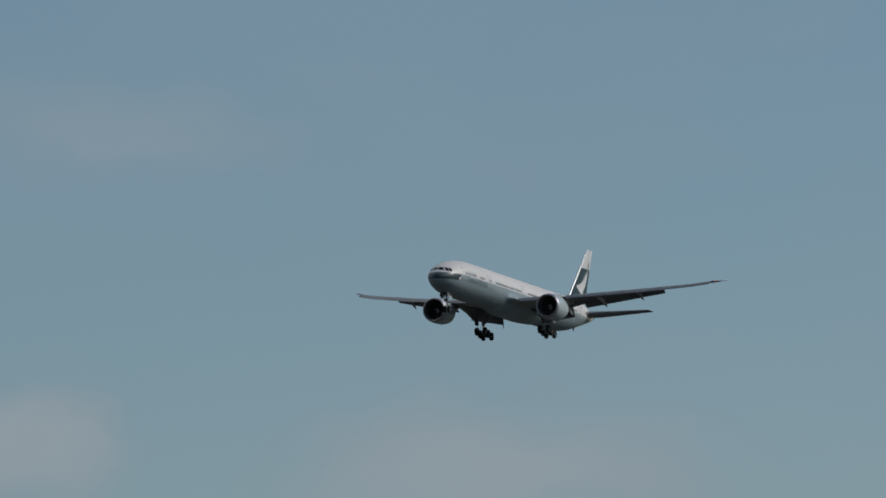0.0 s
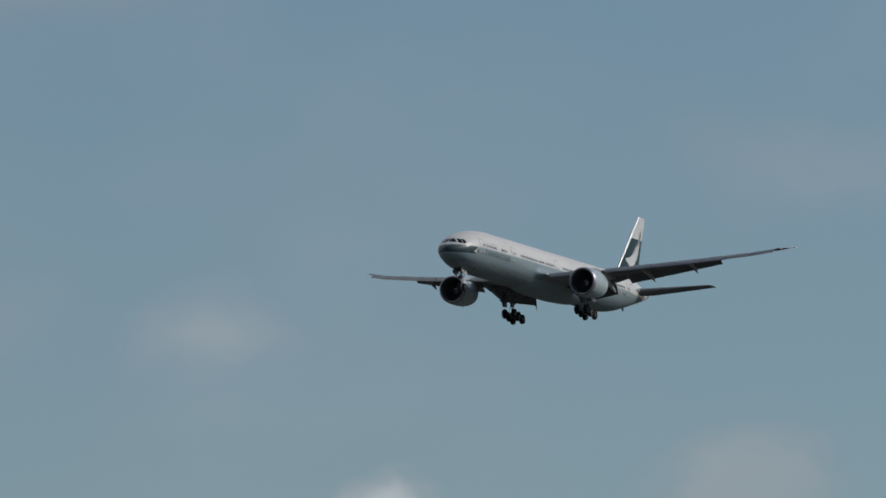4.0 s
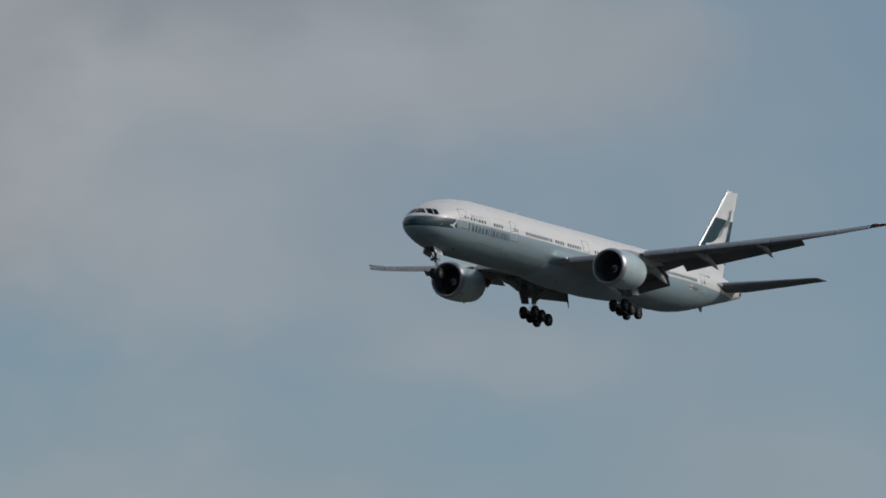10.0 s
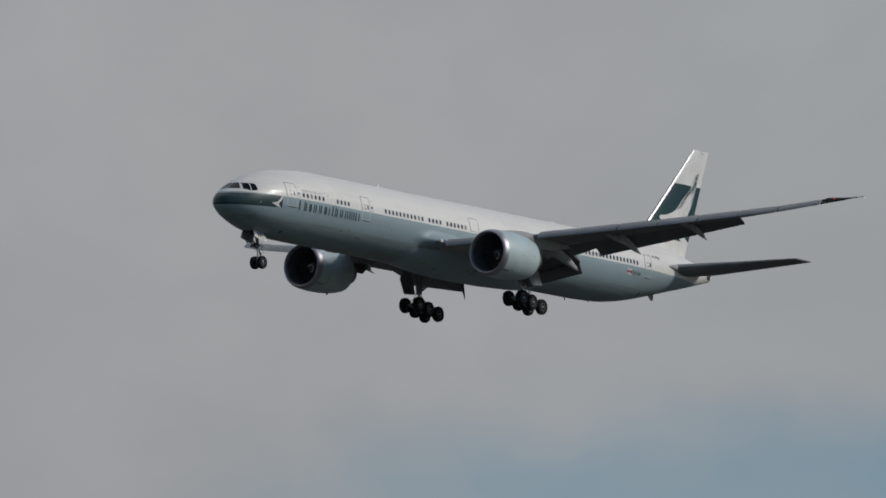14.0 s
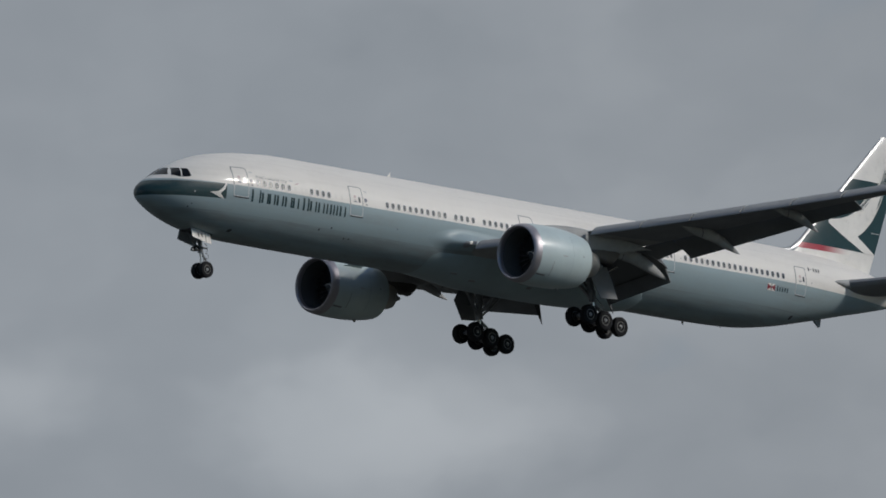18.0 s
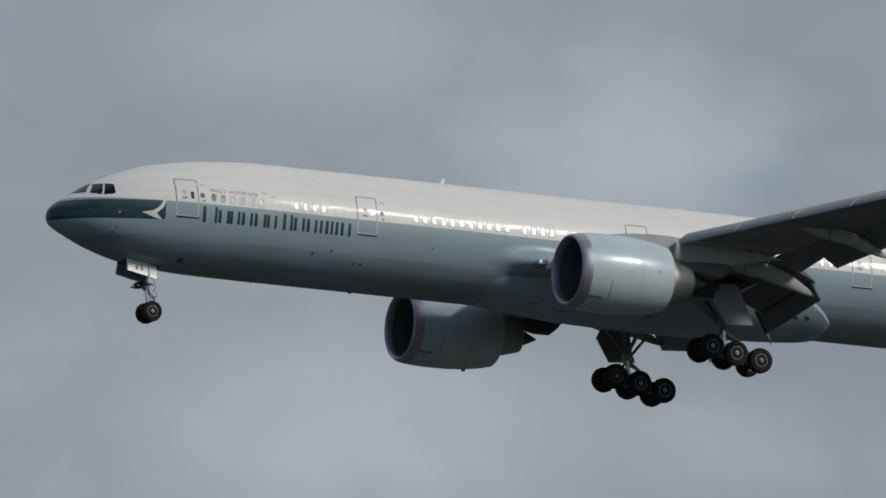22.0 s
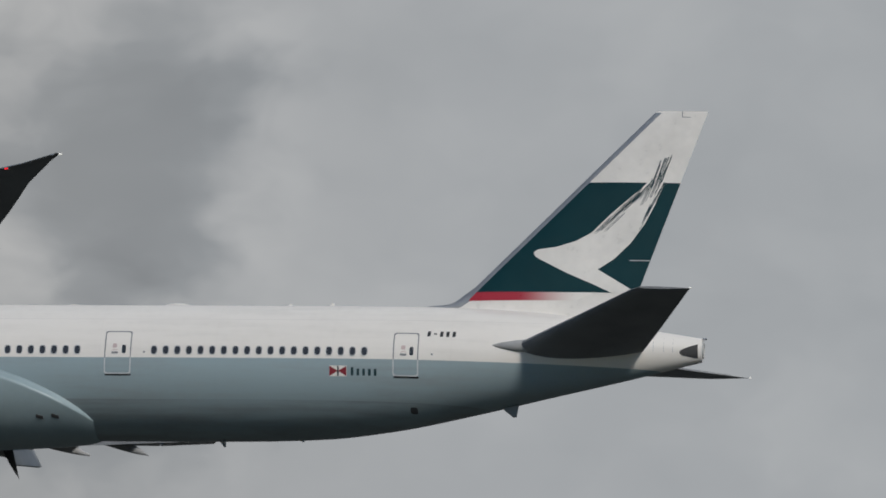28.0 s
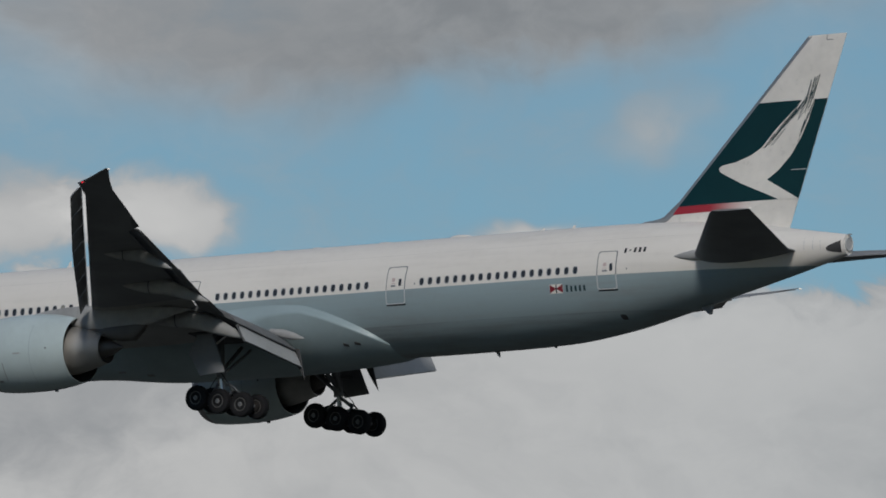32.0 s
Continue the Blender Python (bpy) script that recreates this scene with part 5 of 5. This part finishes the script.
for side in (-1, 1):
    door = part("nose_gear_door", plate([(4.32, side * 0.55, -2.45), (5.50, side * 0.60, -2.68), (5.48, side * 0.78, -3.38), (4.30, side * 0.74, -3.14)], 0.06, (0, 1, 0.25)), M_WHITE, nose_gear, "white nose gear door")
    part("rear_leaf", plate([(5.55, side * 0.60, -2.69), (6.02, side * 0.60, -2.78), (5.98, side * 0.78, -3.46), (5.53, side * 0.78, -3.39)], 0.06, (0, 1, 0.25)), M_WHITE, nose_gear)
    part("door_lining", plate([(4.34, side * 0.505, -2.47), (5.98, side * 0.555, -2.78), (5.94, side * 0.735, -3.44), (4.32, side * 0.695, -3.12)], 0.02, (0, 1, 0.25), 0), M_SEAL, door, "dark inner lining")
    if side < 0:
        for x in (4.80, 5.10):
            part("door_marking", plate([(x, -0.725, -2.80), (x + 0.07, -0.725, -2.81), (x + 0.07, -0.79, -3.08), (x, -0.79, -3.07)], 0.02, (0, 1, 0.25), 0), M_BLACK, nose_gear)
part("nose_wheel_well", plate([(4.3, -0.55, -2.56), (6.2, -0.6, -2.76), (6.2, 0.6, -2.76), (4.3, 0.55, -2.56)], 0.10, (0, 0, 1)), M_DARK, airliner, "dark open nose wheel well")
for ob in (big_edge, small_edge, big_tyre, big_rim, small_tyre, small_rim, big_cap, small_cap):
    bpy.data.objects.remove(ob)

# ---- markings and small fittings ----
# airline title as plain bars of each letter's size: start, width, tall or not
for x, wide, tall in ((7.52, 0.80, 1), (8.38, 0.62, 0), (9.02, 0.58, 0), (9.70, 0.62, 0), (10.42, 0.66, 0), (11.12, 0.58, 0),
                      (12.05, 0.56, 1), (12.68, 0.62, 0), (13.42, 0.60, 0), (14.18, 0.15, 0), (14.50, 0.44, 0), (15.08, 0.15, 0), (15.38, 0.58, 0)):
    ztop, zlow = (0.19, -0.64) if tall else (0.06, -0.61)
    bar = 0.15 if wide < 0.4 else 0.17
    part("title_bar", on_skin([(x, zlow), (x + bar, zlow), (x + bar, ztop), (x, ztop)], 0.009), M_TITLE, airliner, "dark teal title bar")
    if wide > 0.4:
        part("title_bar", on_skin([(x + wide - 0.14, zlow), (x + wide, zlow), (x + wide, ztop), (x + wide - 0.14, ztop)], 0.009), M_TITLE, airliner, "dark teal title bar")
# small brush-stroke on the nose flash
part("nose_emblem", on_skin([(4.22, -0.36), (4.85, -0.24), (5.2, 0.02), (5.44, 0.42), (5.5, 0.30), (5.36, -0.05), (5.02, -0.37), (5.36, -0.70), (4.95, -0.62)], 0.010, 0.15), M_WHITE, airliner, "small white brush-stroke emblem")
# company mark: red and white bow on a plain field, then bars
mark = part("company_mark", on_skin([(55.84, -0.47), (56.63, -0.47), (56.63, 0.01), (55.84, 0.01)], 0.008), M_WHITE, airliner, "small red and white emblem")
part("mark_red", on_skin([(55.85, -0.455), (56.205, -0.25), (56.205, -0.21), (55.85, -0.005)], 0.012), M_MAROON, mark)
part("mark_red", on_skin([(56.62, -0.005), (56.265, -0.21), (56.265, -0.25), (56.62, -0.455)], 0.012), M_MAROON, mark)
part("mark_bar", on_skin([(56.20, -0.45), (56.27, -0.45), (56.27, -0.01), (56.20, -0.01)], 0.012), M_TITLE, mark)
for k in range(5):
    x0 = 56.82 + 0.26 * k
    part("name_bar", on_skin([(x0, -0.42), (x0 + 0.12, -0.42), (x0 + 0.12, -0.06 if k == 0 else -0.12), (x0, -0.06 if k == 0 else -0.12)], 0.008), M_TITLE, airliner, "dark bar marking")
for k in range(5):
    x0 = 60.20 + 0.28 * k
    zz = (1.44, 1.70) if k != 1 else (1.54, 1.60)
    part("marking_bar", on_skin([(x0, zz[0]), (x0 + 0.14, zz[0]), (x0 + 0.16, zz[1]), (x0 + 0.02, zz[1])], 0.008), M_BLACK, airliner, "black bar marking")
# slogan over the forward windows
def lettering(text):
    """Mesh of a piece of writing and its reach to the right."""
    words = bpy.data.curves.new("lettering", "FONT")
    words.body, words.size = text, 0.30
    shape = new("lettering", words)
    bpy.context.view_layer.update()
    me = bpy.data.meshes.new_from_object(shape.evaluated_get(bpy.context.evaluated_depsgraph_get()))
    bpy.data.objects.remove(shape)
    return me, max(v.co.x for v in me.vertices)


slogan_text = ("Asia's", "world", "city")
stretch = 2.72 / lettering(" ".join(slogan_text))[1]
for k, word in enumerate(slogan_text):
    me, wide = lettering(word)
    shift = lettering(" ".join(slogan_text[:k + 1]))[1] - wide
    for v in me.vertices:
        xx, zz = 7.93 + (v.co.x + shift) * stretch, 0.99 + v.co.y * 1.05
        v.co = (xx, skin(xx, zz, 0.008), zz)
    me.materials.append(M_SEAL)
    slogan = new("slogan_word", me)
    slogan.parent = airliner
    tagged(slogan, "small grey lettering over the forward windows")
part("slogan_mark", on_skin([(11.25, 0.98), (11.55, 1.10), (11.75, 1.12), (11.6, 1.02), (11.4, 0.94)], 0.008), M_BLUSH, airliner, "small faded red flourish")
part("slogan_bar", on_skin([(10.85, 1.14), (11.2, 1.14), (11.2, 1.22), (10.85, 1.22)], 0.008), M_RING, airliner)
# probes, ports and hatches on the body
for x, z, r in ((14.02, -1.62, 0.07), (15.04, -1.41, 0.06), (16.48, -1.90, 0.06), (16.92, -1.89, 0.06), (20.8, -0.79, 0.05), (3.1, -0.43, 0.05), (2.9, -1.42, 0.05), (3.07, -1.22, 0.04)):
    part("body_port", on_skin(round_box(x - r, x + r, z - r, z + r, r * 0.95, 3), 0.010), M_BLACK if z != -0.43 else M_RING, airliner)
part("outflow_valve", on_skin(round_box(59.40, 59.72, -1.90, -1.66, 0.08), 0.010), M_DARK, airliner, "dark outflow valve")
part("lower_port", on_skin(round_box(6.80, 7.12, -2.56, -2.40, 0.06), 0.010), M_DARK, airliner)


def blade_aerial(x, h, up, chord=0.32):
    z0 = body_top(x) - 0.02 if up else body_low(x) + 0.02
    s = 1 if up else -1
    part("blade_aerial", lifting([((x, 0, z0), (x + chord, 0, z0), 0.03), ((x + chord * 0.75, 0, z0 + s * h), (x + chord * 1.05, 0, z0 + s * h), 0.015)], UPY), M_WHITE if up else M_SEAL, airliner, "blade aerial")


for x, h, up in ((22.55, 0.38, True), (53.2, 0.15, True), (55.15, 0.20, True), (12.9, 0.12, True), (50.4, 0.32, False), (17.2, 0.14, False), (11.4, 0.10, False), (54.0, 0.12, False)):
    blade_aerial(x, h, up)
part("tail_skid", plate([(63.35, 0, -1.38), (64.1, 0, -1.18), (64.0, 0, -1.75), (63.85, 0, -1.78)], 0.14, (0, 1, 0)), M_SEAL, airliner, "tail strike skid")
for x0, x1, hh in ((47.55, 49.0, 0.14), (36.3, 37.0, 0.05), (38.8, 39.5, 0.05), (43.0, 44.1, 0.05)):
    rings = []
    for k in range(9):
        u = k / 8
        w, h = 0.45 * math.sin(math.pi * u) ** 0.5 + 0.02, hh * math.sin(math.pi * u) ** 0.5 + 0.01
        rings.append([(x0 + (x1 - x0) * u, w * math.cos(a), 3.26 + h * math.sin(a)) for a in (2 * math.pi * j / 14 for j in range(14))])
    part("aerial_dome", loft(rings), M_WHITE, airliner, "low aerial fairing")


# ---- small bird dropping past ----
def spindle(stations, n=10):
    return loft([[(x, r * math.cos(a), z + 0.9 * r * math.sin(a)) for a in (2 * math.pi * j / n for j in range(n))] for x, z, r in stations])


M_PLUMAGE = material("dark_plumage", (0.035, 0.033, 0.032), 0.75, grain=0.2, scale=20.0, shine=0.2)
bird = new("bird")
tagged(bird, "small dark bird diving with half-folded wings", "bird", group="passing birds")
part("body", spindle([(-0.075, 0.0, 0.006), (-0.05, 0.0, 0.022), (0.0, -0.002, 0.030), (0.05, 0.0, 0.018), (0.08, 0.002, 0.006)]), M_PLUMAGE, bird)
head = part("head", spindle([(-0.112, 0.004, 0.005), (-0.10, 0.006, 0.015), (-0.085, 0.006, 0.018), (-0.065, 0.003, 0.014)]), M_PLUMAGE, bird)
part("beak", spindle([(-0.124, 0.002, 0.001), (-0.108, 0.004, 0.005)], 6), M_BLACK, head)
for side in (-1, 1):
    part("wing", lifting([((-0.045, side * 0.018, 0.012), (0.02, side * 0.018, 0.010), 0.005), ((-0.050, side * 0.055, 0.020), (0.010, side * 0.062, 0.016), 0.004), ((0.08, side * 0.075, 0.012), (0.10, side * 0.072, 0.011), 0.002)], camber=0.004), M_PLUMAGE, bird)
    part("tail_feather", lifting([((0.06, side * 0.004, 0.0), (0.10, side * 0.006, 0.0), 0.003), ((0.085, side * 0.03, 0.0), (0.145, side * 0.032, 0.0), 0.002)]), M_PLUMAGE, bird)

gliding_bird = copy_thing(bird, pose(0, 0, 0))
tagged(gliding_bird, "small dark bird gliding level across the sky", "bird", group="passing birds")


def motions():
    # one bird comes down out of the sky, levels off low and flies on
    def at(az, el, turn, dive, far=600):
        flat = far * math.cos(radians(el))
        return pose(flat * math.cos(radians(az)), flat * math.sin(radians(az)), 1.6 + far * math.sin(radians(el)), 0, -dive, turn)

    walk(bird, [
        (0, at(36.0, 15.0, 100, 25)), (5.5, at(25.1, 9.0, 60, 50)), (6.5, at(24.52, 7.45, 60, 50)), (7.1, at(24.587, 6.463, 60, 50)), (7.3, at(24.755, 6.11, 60, 50)),
        (7.5, at(24.845, 5.804, 60, 50)), (7.7, at(24.861, 5.538, 60, 45)), (7.9, at(24.835, 5.224, 60, 40)), (8, at(24.755, 5.049, 60, 40)),
        (8.5, at(24.4, 4.25, 70, 30)), (9.5, at(23.6, 3.0, 85, 15)), (12, at(19.0, 2.2, 105, 4)), (32, at(-20.0, 2.4, 70, 0)),
    ])
    # the other crosses level, the way the airliner goes
    walk(gliding_bird, [
        (0, at(12.0, 10.0, -78, 3, 900)), (12, at(32.5, 9.0, -57, 5, 900)), (14.3, at(36.6, 7.75, -53, 4, 900)), (15.5, at(37.95, 7.42, -52, 2, 900)), (16.5, at(39.34, 7.336, -51, 2, 900)),
        (17, at(40.075, 7.311, -50, 2, 900)), (17.3, at(40.55, 7.28, -49, 2, 900)), (18.5, at(42.3, 7.15, -48, 2, 900)), (32, at(62.0, 6.2, -28, 2, 900)),
    ])
    walk(airliner, [
        (0, pose(1924.30, 584.87, 197.70, 0.12, 1.81, -4.03)),
        (0.5, pose(1885.87, 585.88, 195.24, 0.42, 1.80, -3.89)),
        (1, pose(1847.51, 586.84, 192.80, 0.59, 1.78, -3.75)),
        (1.5, pose(1809.19, 587.74, 190.38, 0.54, 1.75, -3.61)),
        (2, pose(1770.93, 588.60, 187.97, 0.27, 1.70, -3.47)),
        (2.5, pose(1732.72, 589.40, 185.59, -0.13, 1.64, -3.34)),
        (3, pose(1694.57, 590.15, 183.23, -0.46, 1.57, -3.23)),
        (3.5, pose(1656.47, 590.85, 180.89, -0.70, 1.51, -3.14)),
        (5.5, pose(1504.61, 593.12, 171.73, -1.12, 1.43, -2.91)),
        (6, pose(1466.77, 593.56, 169.49, -0.97, 1.41, -2.88)),
        (6.5, pose(1429.00, 593.95, 167.27, -0.88, 1.40, -2.84)),
        (7, pose(1391.27, 594.28, 165.07, -0.79, 1.39, -2.80)),
        (7.5, pose(1353.60, 594.57, 162.89, -0.64, 1.40, -2.76)),
        (8, pose(1315.98, 594.80, 160.73, -0.53, 1.44, -2.72)),
        (8.5, pose(1278.42, 594.98, 158.59, -0.42, 1.52, -2.69)),
        (9, pose(1240.91, 595.10, 156.47, -0.35, 1.63, -2.67)),
        (9.5, pose(1203.46, 595.18, 154.37, -0.56, 1.78, -2.66)),
        (10, pose(1166.05, 595.20, 152.30, -1.00, 1.93, -2.65)),
        (10.5, pose(1128.71, 595.17, 150.24, -1.35, 2.03, -2.65)),
        (11, pose(1091.41, 595.09, 148.20, -1.55, 2.07, -2.63)),
        (11.5, pose(1054.17, 594.96, 146.18, -2.01, 2.06, -2.60)),
        (12, pose(1016.98, 594.77, 144.19, -2.36, 1.97, -2.56)),
        (12.5, pose(979.85, 594.54, 142.21, -2.15, 1.80, -2.50)),
        (13, pose(942.77, 594.25, 140.26, -1.28, 1.58, -2.42)),
        (13.5, pose(905.74, 593.91, 138.32, 0.00, 1.33, -2.31)),
        (14, pose(868.77, 593.51, 136.40, 0.97, 1.13, -2.16)),
        (14.5, pose(831.85, 593.07, 134.51, 1.21, 1.01, -2.01)),
        (16.5, pose(684.71, 590.77, 127.13, -0.28, 1.29, -1.80)),
        (17, pose(648.06, 590.07, 125.33, -0.41, 1.40, -1.77)),
        (17.5, pose(611.46, 589.31, 123.56, -0.51, 1.51, -1.75)),
        (18, pose(574.92, 588.50, 121.81, -0.72, 1.61, -1.71)),
        (18.5, pose(538.43, 587.64, 120.07, -0.98, 1.67, -1.65)),
        (19, pose(501.99, 586.73, 118.36, -1.35, 1.71, -1.60)),
        (19.5, pose(465.61, 585.77, 116.67, -1.64, 1.70, -1.55)),
        (20, pose(429.28, 584.75, 114.99, -1.98, 1.67, -1.49)),
        (20.5, pose(393.01, 583.68, 113.34, -2.19, 1.61, -1.43)),
        (21, pose(356.78, 582.56, 111.71, -1.88, 1.55, -1.38)),
        (21.5, pose(320.62, 581.39, 110.10, -1.16, 1.47, -1.34)),
        (22, pose(284.50, 580.17, 108.51, -0.58, 1.41, -1.30)),
        (22.5, pose(248.44, 578.89, 106.93, -0.32, 1.37, -1.26)),
        (23, pose(212.44, 577.56, 105.38, -0.09, 1.33, -1.19)),
        (23.5, pose(176.48, 576.18, 103.85, -0.13, 1.31, -1.08)),
        (24, pose(140.58, 574.75, 102.34, -0.41, 1.30, -0.93)),
        (24.5, pose(104.74, 573.27, 100.85, -0.66, 1.31, -0.71)),
        (25, pose(68.94, 571.73, 99.38, -0.75, 1.31, -0.45)),
        (25.5, pose(33.21, 570.15, 97.93, -0.66, 1.32, -0.19)),
        (26, pose(-2.48, 568.51, 96.50, -0.63, 1.33, 0.02)),
        (26.5, pose(-38.11, 566.82, 95.09, -0.82, 1.34, 0.14)),
        (28.5, pose(-180.10, 559.53, 89.66, -2.25, 1.34, -0.20)),
        (29, pose(-215.46, 557.58, 88.35, -2.20, 1.26, -0.23)),
        (29.5, pose(-250.77, 555.58, 87.06, -1.30, 1.14, -0.21)),
        (30, pose(-286.02, 553.52, 85.79, -0.35, 1.00, -0.12)),
        (30.5, pose(-321.23, 551.41, 84.55, 0.15, 0.85, 0.05)),
        (31, pose(-356.37, 549.26, 83.32, 0.55, 0.70, 0.24)),
        (31.5, pose(-391.47, 547.05, 82.11, 0.45, 0.55, 0.42)),
        (32, pose(-426.51, 544.78, 80.93, 0.19, 0.39, 0.59)),
    ])


motions()
